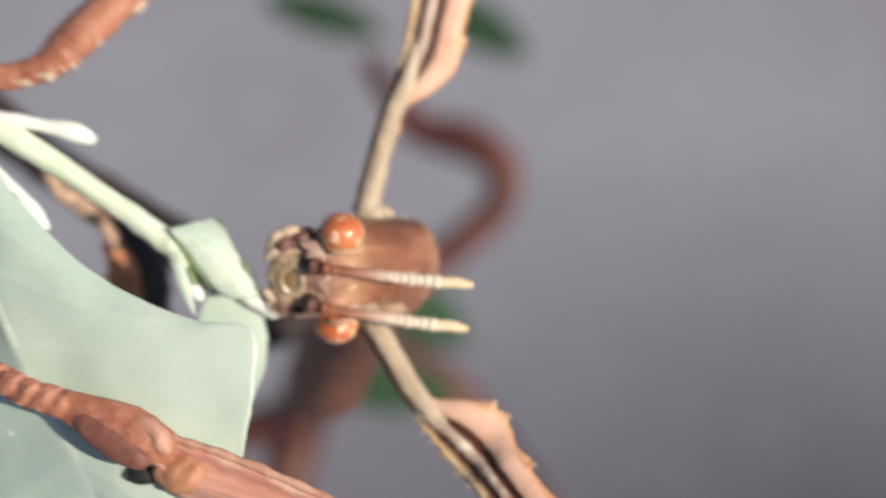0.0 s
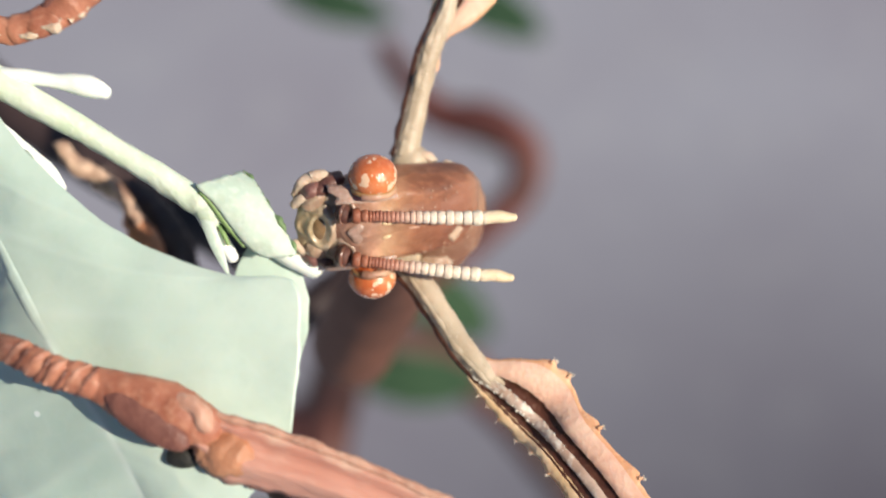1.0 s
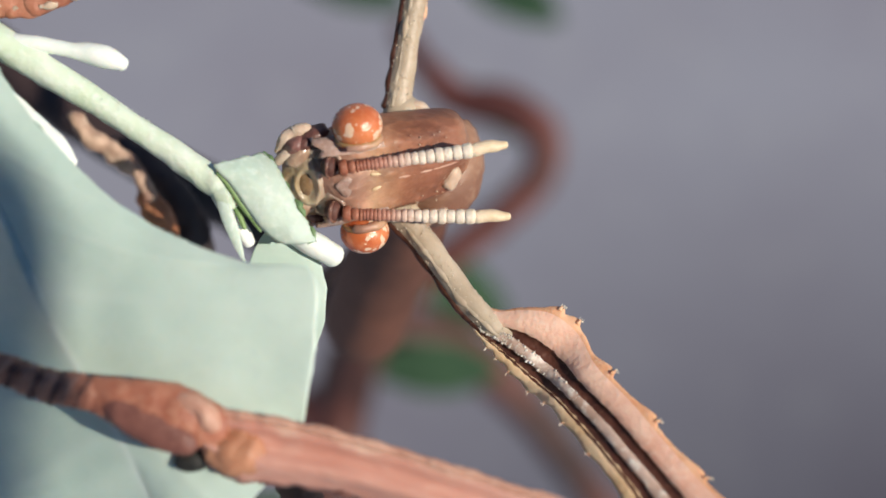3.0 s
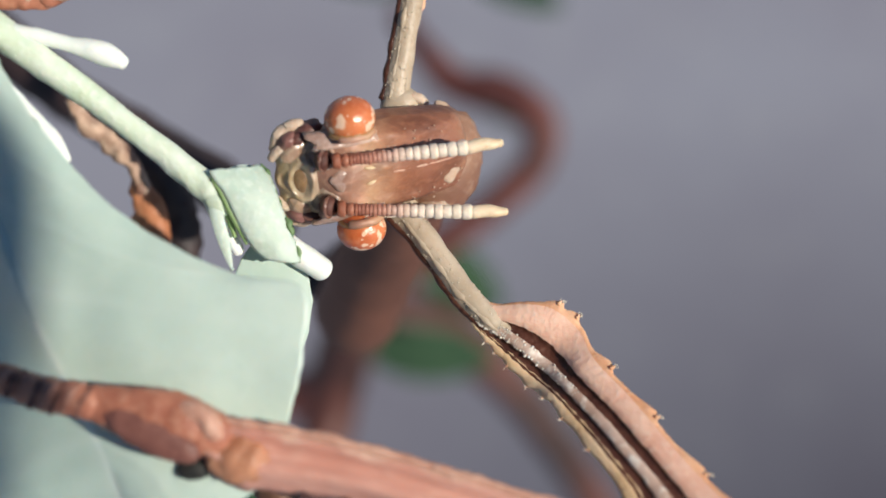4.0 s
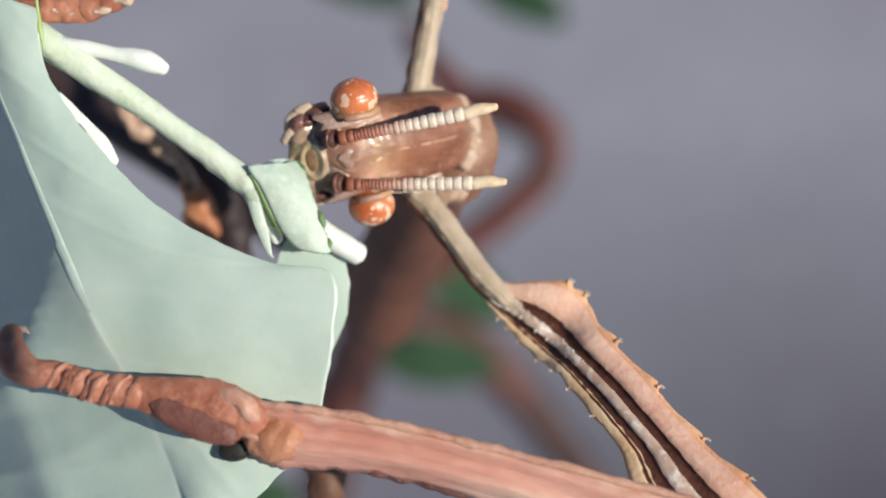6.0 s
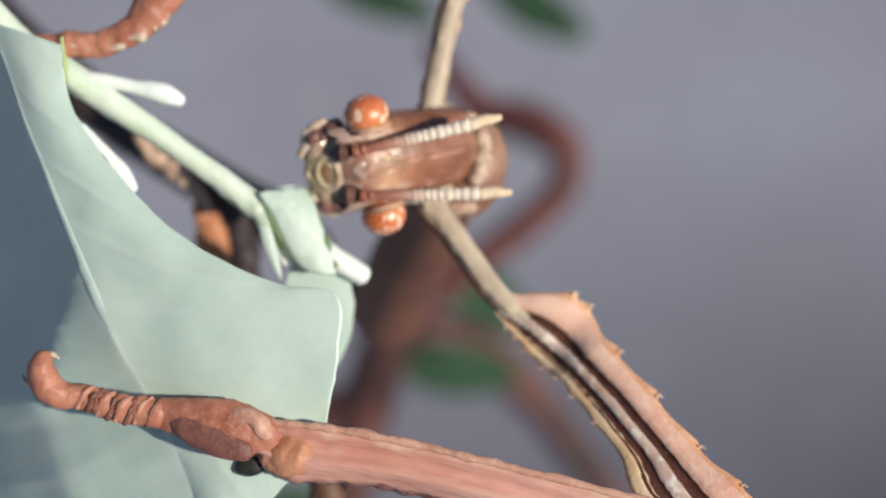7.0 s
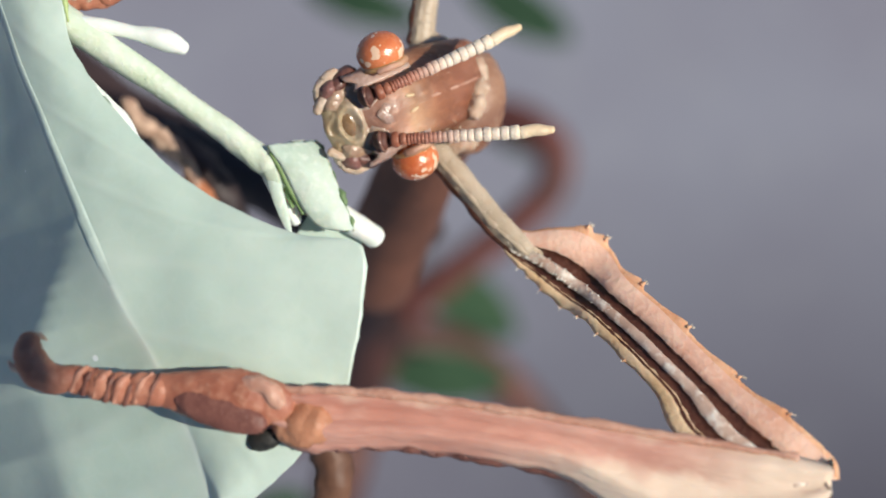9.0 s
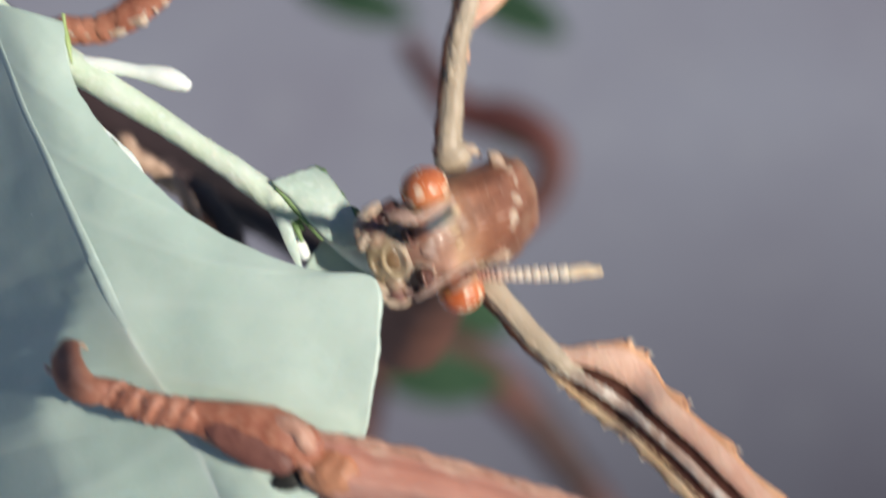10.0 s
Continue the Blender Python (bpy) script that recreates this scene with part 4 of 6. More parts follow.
palps = []
for s in (1, -1):
    bm = bmesh.new()
    blob(bm, (0.0, 3.44 * s, 0.0), (1.44, 1.24, 1.40), (0, 0, 0), n=28, m=18)
    part("eye", bm, EYE, head, "glossy orange eye with cream flecks")
    # narrow pale rim under the eye
    bm = bmesh.new()
    tube(bm, [((1.22 * math.cos(t), 2.6 * s, 1.15 * math.sin(t)), 0.24) for t in [radians(10 + 12 * k) for k in range(11)]], per=2, n=8, rough=0.12, up=(0, 1, 0))
    part("eye_rim", bm, SKULL, head, "grey-pink rim under the eye")
    bm = bmesh.new()
    tube(bm, [((1.20 * math.cos(t), 2.72 * s, 1.16 * math.sin(t)), 0.16) for t in [radians(15 * k) for k in range(25)]], per=2, n=8, rough=0.08, up=(0, 1, 0))
    part("eye_ring", bm, OCHRE, head, "yellow-brown ring at the foot of the eye")
    # thin translucent cheek plate in front of the eye, ragged towards the mouth
    bm = bmesh.new()
    grid = []
    for i in range(16):
        f = i / 15
        row = []
        for j in range(7):
            g = j / 6
            q = Vector((-2.45 + 3.9 * f, (1.98 + (0.95 - 0.35 * f) * g) * s, 0.34 + 0.26 * math.sin(math.pi * f ** 0.8) - 0.75 * g * g - 0.25 * (1 - f) ** 2))
            q.y += 0.07 * s * noise.noise(Vector((f * 7, g, 6.0 + s)))
            q.x += (1 - f) * (0.25 * math.sin(g * 5.5) + 0.25 * noise.noise(Vector((g * 4, s, 1.0))))
            q.z += 0.06 * noise.noise(q * 2.2)
            row.append(q)
        grid.append(row)
    sheet(bm, grid, 0.3, 0, 0)
    part("cheek", bm, FACE, head, "thin grey-pink cheek plate")
    # feeler socket: a dark pit in two wet brown hoops standing round the feeler's root
    bm = bmesh.new()
    blob(bm, (-1.9, 1.42 * s, 0.35), (0.5, 0.62, 0.62), (0, -25, 0), rough=0.1)
    part("socket", bm, SOCKET, head, "dark socket of the feeler")
    bm = bmesh.new()
    hoop(bm, (-1.9, 1.42 * s, 0.5), (0.75, 0, 0.65), 0.58, 0.54, 0.10, 0.08)
    part("socket_ring", bm, RIM, head, "wet brown inner rim")
    # jaw, lips and feelers of the mouth
    bm = bmesh.new()
    blob(bm, (-2.85, 1.80 * s, -1.28), (1.2, 0.62, 0.6), (0, 10, 35 * s), rough=0.25, n=20, m=14)
    part("jaw", bm, JAW, head, "mauve-brown jaw plate")
    bm = bmesh.new()
    blob(bm, (-2.45, 2.45 * s, -1.5), (1.15, 0.62, 0.8), (0, 0, 25 * s), rough=0.25, n=20, m=14)
    part("jaw_base", bm, MAROON, head, "dark maroon jaw base")
    bm = bmesh.new()
    blob(bm, (-3.2, 2.2 * s, -1.5), (0.75, 0.7, 0.7), (0, 0, 40 * s), rough=0.3, n=18, m=12)
    part("jaw_tip", bm, PLATE, head, "mauve jaw tip")
    bm = bmesh.new()
    path = [(-2.5, 2.95, -1.7), (-3.25, 3.0, -1.75), (-3.95, 2.65, -1.8), (-4.4, 2.1, -1.95)]
    tube(bm, [((x, y * s, z), r) for (x, y, z), r in zip(path, (0.37, 0.42, 0.37, 0.22))], per=6, n=14, rough=0.16)
    for k in (1, 2):
        x, y, z = path[k]
        hoop(bm, (x, y * s, z), (path[k + 1][0] - path[k - 1][0], (path[k + 1][1] - path[k - 1][1]) * s, 0), 0.385 - 0.025 * k, 0.385 - 0.025 * k, 0.05)
    palp = part("mouth_palp", bm, CREAM, head, "cream jointed mouth palp", (-2.5, 2.95 * s, -1.7))
    palp.location = (-2.5 * MM, 2.95 * s * MM, -1.7 * MM)
    palps.append(palp)
    bm = bmesh.new()
    tube(bm, [((-3.2, 1.75 * s, -1.3), 0.2), ((-3.9, 1.75 * s, -1.45), 0.3), ((-4.35, 1.3 * s, -1.65), 0.28)], per=4, n=12, rough=0.12)
    part("mouth_palp", bm, CREAM, head, "short cream mouth palp")
    # pale dashes on the brow
    bm = bmesh.new()
    blob(bm, (0.75, 0.45 * s, 0.55), (0.34, 0.12, 0.10), (0, 4, -12 * s), rough=0.3)
    part("pale_mark", bm, BONE, head, "pale yellow dash")
# pale seam along the crown
bm = bmesh.new()
tube(bm, [((1.6, -0.10, 0.40), 0.05), ((2.6, -0.22, 0.2), 0.07), ((4.2, -0.41, -0.28), 0.07), ((5.8, -0.6, -0.88), 0.06), ((6.8, -0.72, -1.34), 0.04)], per=8, n=8, rough=0.08)
part("crown_seam", bm, PALERED, head, "thin pale seam along the crown")


# tiny pale granules over the crown
rnd = random.Random(11)
bm = bmesh.new()
for k in range(32):
    x = rnd.uniform(3.0, 6.9)
    y0 = rnd.choice((-1, 1)) * rnd.uniform(0.5, 2.35)
    hi = 0.3 - 0.33 * max(0, x - 2.2) + 0.02
    z = hi - 0.22 * max(0, abs(y0) - 1.5) ** 2 - 0.15
    blob(bm, (x, y0 - 0.12 * (x - 0.8), z), (rnd.uniform(0.035, 0.065),) * 3, n=6, m=4)
part("granule", bm, COLLAR, head, "tiny pale granules of the crown")


def face_height(x, y):
    """The relief of the face over the mouth: horseshoe ridge, feeler pits and a wavy lip."""
    z = 0.36 - 0.55 * max(0, -1.2 - x) - 0.34 * max(0, abs(y) - 1.1) ** 1.3
    e = math.hypot((x + 3.05) / 0.60, y / 1.12)
    z += 0.26 * math.exp(-((e - 1) / 0.24) ** 2) - 0.14 * math.exp(-(e / 0.55) ** 2) - 0.14 * math.exp(-((e - 1.6) / 0.18) ** 2)
    for sy in (1, -1):
        r = math.hypot(x + 1.95, y - 1.45 * sy)
        z += 0.16 * math.exp(-((r - 0.72) / 0.14) ** 2) - 0.45 * math.exp(-(r / 0.5) ** 2)
    if abs(y) < 1.7:
        z += 0.24 * math.exp(-((x + 4.0 + 0.13 * math.cos(3.4 * y)) / 0.15) ** 2) * (1 - (y / 1.7) ** 2)
    return z


bm = bmesh.new()
grid = []
for i in range(56):
    f = i / 55
    x = -4.25 + 3.35 * f
    half = 1.55 + 1.15 * math.sin(math.pi * min(0.5, 0.66 * f)) + 0.07 * noise.noise(Vector((f * 9, 0, 4.0)))
    row = []
    for j in range(61):
        g = 2 * j / 60 - 1
        y = half * g
        q = Vector((x - 0.1 * math.cos(3.4 * y) * (1 - f) ** 4, y, face_height(x, y) - 0.5 * abs(g) ** 8 - 0.35 * (1 - f) ** 10 - 0.3 * f ** 12))
        q += Vector((0.02, 0.02, 0.04)) * noise.noise(q * 3.0)
        row.append(q)
    grid.append(row)
sheet(bm, grid, 0.3, 0, 0)
part("face_plate", bm, MASK, head, "wet olive and pink face plate with a horseshoe ridge")
bm = bmesh.new()
blob(bm, (-3.06, 0.0, -0.76), (0.40, 0.80, 0.15), (0, -28, 0), rough=0.2)
part("upper_lip", bm, AMBER, head, "wet amber lip")
bm = bmesh.new()
blob(bm, (-1.0, 0.0, 0.45), (0.60, 0.58, 0.19), (0, -8, 0), rough=0.3, n=20, m=14)
part("brow_lump", bm, FACE, head, "translucent grey-pink lump between the feelers")
# curled stray bristle by the eye
bm = bmesh.new()
tube(bm, [((0.6, -2.5, 0.6), 0.03), ((1.6, -2.75, 0.7), 0.03), ((2.4, -2.9, 0.6), 0.03), ((3.0, -3.15, 0.5), 0.03), ((3.3, -2.8, 0.5), 0.03), ((3.2, -2.6, 0.5), 0.025)], per=5, n=5)
part("bristle", bm, HAIR, head, "fine curled pale bristle")


def antenna():
    """A beaded feeler along x: thick scape, close rings, cream beads and a long tapering end."""
    bm = bmesh.new()
    segs = [(0.0, 0.48, 0.47), (0.52, 0.40, 0.41)]
    x = 0.97
    for i in range(9):
        segs.append((x, 0.17 + 0.012 * i, 0.325 + 0.004 * i))
        x += segs[-1][1] + 0.01
    k = 0
    while x < 7.35:
        ln = (0.33 + 0.026 * k) * (1 + 0.25 * noise.noise(Vector((k * 2.3, 4.0, 1.0))))
        segs.append((x, ln, 0.365 + 0.011 * min(k, 6) - 0.006 * max(0, k - 8)))
        x += ln + 0.015
        k += 1
    for k, (a, ln, r) in enumerate(segs):
        r *= 1 + (0.16 if k < 11 else 0.26) * noise.noise(Vector((k * 1.7, 0, 0)))
        sag = 0.10 * math.sin(math.pi * min(1, a / 10))
        tube(bm, [((a, 0, sag), r * 0.86), ((a + ln * 0.2, 0, sag), r * 0.98), ((a + ln * 0.6, 0, sag), r * 1.02), ((a + ln * 0.86, 0, sag), r * 0.98), ((a + ln, 0, sag), r * 0.86)], per=2, n=14, tip=False, rough=0.05, seed=k)
    tube(bm, [((0.2, 0, 0), 0.29), ((5, 0, 0.1), 0.28), ((x, 0, 0.05), 0.28)], per=3, n=10)
    tube(bm, [((x - 0.05, 0, 0.05), 0.30), ((x + 0.2, 0, 0.05), 0.38), ((x + 0.8, 0, 0.02), 0.37), ((x + 1.4, 0, 0), 0.31), ((x + 1.88, 0, 0), 0.24)], per=5, n=14, rough=0.10)
    return part("antenna", bm, ANTENNA, head, "ringed feeler, red-brown at the base and cream towards the tip")


antenna_up = antenna()
antenna_low = antenna()


# ---- shins with their gripping feet; x runs from the ankle to the knee ----
LT = 30.31
bm = bmesh.new()
rows = [(-0.3, 0.3, -1.55), (0.6, 0.9, -2.15), (1.6, 1.15, -2.5), (3.4, 1.35, -2.3), (6.5, 1.45, -1.75), (9.5, 1.50, -1.65), (13.0, 1.45, -1.75), (16.0, 1.35, -2.0), (19.0, 1.25, -3.4), (22.0, 1.15, -4.8),
        (25.0, 1.05, -5.0), (28.0, 0.9, -3.6), (LT, 0.6, -1.6)]
grid = []
for r in smooth_path(rows, 5):
    x, hi, lo = r
    row = []
    for j, (fr, h) in enumerate([(0, -.1), (.06, .25), (.14, .5), (.2, .52), (.3, .2), (.42, .12), (.52, .3), (.6, .55), (.68, .5), (.8, .0), (.9, -.25), (1, -.5)]):
        y = hi + (lo - hi) * fr
        q = Vector((x, y, h * 1.15))
        q.z += 0.12 * noise.noise(q * 1.2)
        if fr == 1:
            q.y += 0.28 * noise.noise(Vector((x * 1.1, 0, 2.0))) + 0.12 * noise.noise(Vector((x * 3.1, 0, 2.0)))
        row.append(q)
    grid.append(row)
bm = bmesh.new()
sheet(bm, grid, 1.1, 0, 1)
shin = part("front_shin", bm, [SHIN, SHIN], insect, "red-brown ridged shin with a pale ragged lobe")
bm = bmesh.new()
tube(bm, [((0.4, 0.82, 0.35), 0.2), ((4, 1.22, 0.40), 0.26), ((10, 1.34, 0.34), 0.27), ((18, 1.14, 0.3), 0.25), ((LT - 2, 0.8, 0.2), 0.18)], per=14, n=10, rough=0.16)
part("shin_strip", bm, PALERED, shin, "pale upper keel")
# shadow side of the shin, put into a dark strip below it
bm = bmesh.new()
tube(bm, [((3.5, -2.1, -0.75), 0.2), ((6.5, -1.6, -0.8), 0.3), ((9.5, -1.5, -0.85), 0.34), ((13.0, -1.65, -0.85), 0.32), ((16.5, -2.0, -0.9), 0.2)], per=12, n=10, rough=0.2)
part("shin_shadow_edge", bm, MAROON, shin, "dark ragged lower edge for the shadow side of the shin")
bm = bmesh.new()
blob(bm, (1.76, -0.88, -0.19), (1.7, 1.3, 1.0), (0, 0, 12), rough=0.3, n=22, m=16)
part("ankle", bm, ORANGE, shin, "orange-brown rounded ankle")
# black blob that stands for the darkness of the hole below the ankle
bm = bmesh.new()
blob(bm, (-0.48, -2.03, -0.68), (1.1, 0.7, 0.6), (0, 0, 25), rough=0.15)
part("ankle_hole", bm, BLACK, shin, "black blob for the dark hole under the ankle")
bm = bmesh.new()
tube(bm, [((0.19, 0.01, 0.24), 1.1), ((-1.52, 0.04, 0.38), 1.6), ((-3.39, -0.05, 0.38), 1.6), ((-5.29, -0.01, 0.38), 1.2), ((-6.31, -0.02, 0.33), 0.95)], n=20, flat=0.6, rough=0.12)
part("foot_joint", bm, FOOTRED, shin, "long red-brown first foot joint")
# dark patch: the joint's shaded lower half, put into colour
bm = bmesh.new()
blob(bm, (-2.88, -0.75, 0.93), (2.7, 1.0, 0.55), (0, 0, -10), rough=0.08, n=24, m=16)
part("foot_shade_patch", bm, MAUVE, shin, "dark patch for the shaded lower half of the foot joint")
# paler band: the joint's sunlit top, put into colour
bm = bmesh.new()
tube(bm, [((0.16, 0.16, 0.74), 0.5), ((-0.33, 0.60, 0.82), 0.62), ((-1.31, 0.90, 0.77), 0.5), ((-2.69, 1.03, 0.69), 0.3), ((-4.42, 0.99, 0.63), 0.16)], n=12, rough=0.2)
part("foot_lit_band", bm, PALERED, shin, "orange-brown band for the sunlit top of the foot")
FOOT = [((-7.11, -0.13, 0.38), 1.0), ((-8.28, -0.28, 0.44), 0.98), ((-9.41, -0.23, 0.50), 0.92), ((-10.62, -0.07, 0.56), 0.86)]
for k, (c, r) in enumerate(FOOT):
    c = Vector(c)
    bm = bmesh.new()
    tube(bm, [(tuple(c + Vector((0.72, 0.0, 0.0))), r * 0.84), (tuple(c + Vector((0.1, 0.0, 0.06))), r * 0.92), (tuple(c + Vector((-0.5, 0.02, 0.1))), r * 0.96), (tuple(c + Vector((-0.72, 0.02, 0.05))), r * 0.84)], per=3, n=14, flat=0.8, rough=0.1, seed=k)
    tube(bm, [(tuple(c + Vector((0.1, 0.9 * r, 0.3))), 0.12), (tuple(c + Vector((-0.3, 0.3, 0.72))), 0.28), (tuple(c + Vector((-0.55, -0.7 * r, 0.5))), 0.16)], per=3, n=8, mi=1, rough=0.25, seed=k * 3)
    tube(bm, [(tuple(c + Vector((0.6, 0.85 * r, 0.2))), 0.1), (tuple(c + Vector((0.3, 0.2, 0.70))), 0.2), (tuple(c + Vector((0.1, -0.8 * r, 0.4))), 0.16)], per=3, n=8, mi=2, rough=0.25, seed=k * 5)
    part("toe", bm, [FOOTRED, TOEPALE, REDDARK], shin, "")
bm = bmesh.new()
tube(bm, [((-11.30, 0.03, 0.70), 0.7), ((-12.33, -0.21, 0.95), 0.85), ((-13.30, 0.29, 1.10), 0.95), ((-13.75, 1.08, 1.23), 0.85), ((-13.81, 1.78, 1.13), 0.6)], n=14, rough=0.12)
part("claw_joint", bm, FOOTRED, shin, "curled red-brown end joint")
bm = bmesh.new()
tube(bm, [((-14.09, 0.08, 0.74), 0.3), ((-14.66, 0.16, 0.77), 0.22), ((-14.95, 0.44, 0.79), 0.08)], n=8)
tube(bm, [((-13.70, 1.86, 1.12), 0.3), ((-13.35, 2.05, 0.90), 0.2), ((-13.01, 1.87, 0.69), 0.06)], n=8)
part("claw", bm, CREAM, shin, "pale hooked claws")

RT = 37.22
bm = bmesh.new()
tube(bm, [((0.0, 0, 0), 1.0), ((0.9, 0, 0), 1.2), ((2.4, 0, 0.1), 1.25), ((6.0, 0, 0.1), 1.25), ((12.0, 0, 0.1), 1.2), ((18.0, 0, 0), 1.4), ((RT, 0, 0), 0.9)], n=18, flat=0.85, rough=0.15)
shin_far = part("front_shin", bm, FOOTRED, insect, "red-brown shin reaching down to the stem")
# dark strip: the shin's shaded upper-left face, put into colour
bm = bmesh.new()
tube(bm, [((-0.6, 0.55, 0.3), 0.3), ((1.4, 0.72, 0.5), 0.55), ((4.0, 0.76, 0.5), 0.6), ((9.0, 0.76, 0.5), 0.58), ((16.0, 0.6, 0.3), 0.4)], per=6, n=12, rough=0.15)
part("shin_strip", bm, MAUVE, shin_far, "dark strip for the shaded side of the shin")
bm = bmesh.new()
tube(bm, [((0.2, -0.85, 0.3), 0.12), ((1.6, -1.08, 0.3), 0.16), ((3.2, -1.12, 0.3), 0.12), ((6.0, -1.12, 0.3), 0.16), ((9.0, -1.1, 0.3), 0.12)], per=9, n=8, rough=0.5)
part("shin_fringe", bm, CREAM, shin_far, "ragged pale fringe")
FOOT = [((-0.19, -0.01, 0.19), (-1.36, 0.41, 0.10), 0.95), ((-1.49, 0.53, -0.01), (-2.47, 1.11, -0.08), 0.9), ((-2.59, 1.20, -0.19), (-3.30, 1.95, -0.25), 0.85), ((-3.37, 2.06, -0.25), (-3.94, 3.06, -0.29), 0.85), ((-3.95, 3.28, -0.60), (-5.17, 4.75, -0.89), 0.72)]
for k, (a, b, r) in enumerate(FOOT):
    a, b = Vector(a), Vector(b)
    bm = bmesh.new()
    tube(bm, [(tuple(a), r * 0.98), (tuple(a.lerp(b, 0.5)), r * 0.98), (tuple(b), r * 1.02)], per=3, n=14, flat=0.65, rough=0.15, seed=k)
    tube(bm, [(tuple(a + Vector((0, -0.55 * r, 0.45))), 0.10), (tuple(a.lerp(b, 0.5) + Vector((0, -0.85 * r, 0.3))), 0.08), (tuple(b + Vector((0, -0.6 * r, 0.45))), 0.15)], per=5, n=8, rough=0.45, seed=k, mi=1)
    part("toe", bm, [FOOTRED, CREAM], shin_far, "")

# middle leg hooked round the stem behind, brown and mottled
bm = bmesh.new()
tube(bm, [((-23.0, 9.5, -11.0), 0.35), ((-22.2, 8.4, -11.5), 0.70), ((-21.1, 7.6, -11.8), 0.50), ((-19.9, 6.7, -12.2), 0.66), ((-18.9, 5.5, -12.6), 0.45), ((-18.4, 4.4, -13.0), 0.6)], n=16, rough=0.35)
middle = part("middle_leg", bm, MOTTLED, insect, "mottled tan middle leg behind the stem", SO)
bm = bmesh.new()
tube(bm, [((-18.8, 5.0, -12.9), 0.5), ((-18.2, 3.6, -13.2), 0.95), ((-17.9, 2.1, -13.6), 1.25), ((-17.9, 0.1, -14.0), 1.3), ((-17.8, -2.6, -14.4), 1.0)], n=16, flat=0.6, rough=0.35)
part("leg_lobe", bm, LOBE, middle, "orange-brown lobe", SO)
# the shaft's shade is put into its near-black colour
bm = bmesh.new()
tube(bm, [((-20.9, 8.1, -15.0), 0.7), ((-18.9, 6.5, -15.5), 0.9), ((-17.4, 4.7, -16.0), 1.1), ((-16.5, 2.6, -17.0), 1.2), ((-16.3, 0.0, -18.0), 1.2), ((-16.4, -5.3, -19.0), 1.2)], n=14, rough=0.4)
part("leg_shaft", bm, BACKDARK, middle, "leg shaft, its shade put into a near-black colour", SO)
bm = bmesh.new()
tube(bm, [((-9.32, -11.25, -6.00), 0.8), ((-8.37, -12.68, -6.50), 1.2), ((-7.97, -14.85, -7.00), 1.2), ((-8.59, -17.49, -8.00), 1.2)], n=16, rough=0.4)
part("leg_lobe", bm, BACKOCHRE, middle, "dark ochre lobe", SO)

# ---- the branch in the background, standing on the ground ----
BO = (0, 0, -60)
branch = thing("eucalyptus_branch", "out-of-focus brown branch with green leaves behind the insect", "branch", st(*BO))


def deeper(p):
    """Carries a place behind the insect further away along its line of sight; returns it with its growth."""
    k = 1 + 0.6 * max(0.0, min(1.0, (-p[2] - 48) / 22))
    return (p[0] * k, p[1] * k, 97 + (p[2] - 97) * k), k


def back_twig(pts, m, label="", name="twig", rough=0.4):
    bm = bmesh.new()
    tube(bm, [(deeper(p)[0], r * deeper(p)[1]) if p[2] > -300 else (p, r) for p, r in pts], n=14, rough=rough)
    return part(name, bm, m, branch, label, BO)


inv_stage = STAGE.inverted()
root = tuple(v / MM for v in inv_stage @ Vector((-0.09, 0.06, 0.0)))
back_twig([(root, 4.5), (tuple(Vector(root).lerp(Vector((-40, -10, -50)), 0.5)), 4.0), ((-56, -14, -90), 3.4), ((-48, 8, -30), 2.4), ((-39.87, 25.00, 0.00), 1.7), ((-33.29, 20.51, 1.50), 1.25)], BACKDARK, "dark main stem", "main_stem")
# the curve of the insect's middle leg, built as a twig of the branch
back_twig([((-56, -14, -90), 2.6), ((-30.57, -19.73, -90.00), 2.6), ((-13.38, -16.55, -82.00), 2.5), ((-8.26, -9.07, -78.00), 2.8), ((-4.59, -4.28, -76.00), 2.0), ((0.73, -0.19, -75.00), 1.8), ((6.02, 3.86, -75.00), 1.8), ((9.85, 7.93, -75.00), 1.9), ((9.88, 12.03, -75.00), 2.0), ((6.13, 14.77, -76.00), 2.3), ((1.43, 15.78, -77.00), 1.9), ((-2.11, 19.46, -78.00), 1.4), ((-4.53, 23.32, -80.00), 1.1)], BACKBROWN, "red-brown curved middle leg, built as a twig")
back_twig([((-10.62, -6.67, -78.00), 2.6), ((-4.74, -8.60, -80.00), 3.1), ((1.88, -11.17, -82.00), 2.9), ((7.40, -15.65, -84.00), 2.3), ((13.03, -22.70, -86.00), 2.2), ((18.34, -30.87, -90.00), 2.0)], PATCHY, "brown twig slanting down")
back_twig([((-12.11, -24.87, -65.00), 2.4), ((-10.41, -17.18, -65.00), 2.6), ((-9.16, -10.78, -68.00), 2.9), ((-6.96, -6.62, -76.00), 2.6)], PATCHY, "dry brown twig")
# shade put into a near-black colour
back_twig([((-10.40, -3.44, -45.00), 1.7), ((-6.53, -1.06, -45.00), 1.8), ((-3.62, 1.33, -45.00), 1.9)], BACKDARK, "twig coloured near-black for its shade")
# stands in for the shadow band behind the stem, placed to fit the camera's view
back_twig([((-45.0, 23.6, -44.0), 2.2), ((-34.1, 14.6, -42.0), 2.2), ((-26.2, 9.3, -40.0), 2.1), ((-17.5, 4.4, -38.0), 2.1), ((-12.8, 1.2, -38.0), 1.9)], BACKDARK, "near-black twig standing in for the shadow band behind the stem")


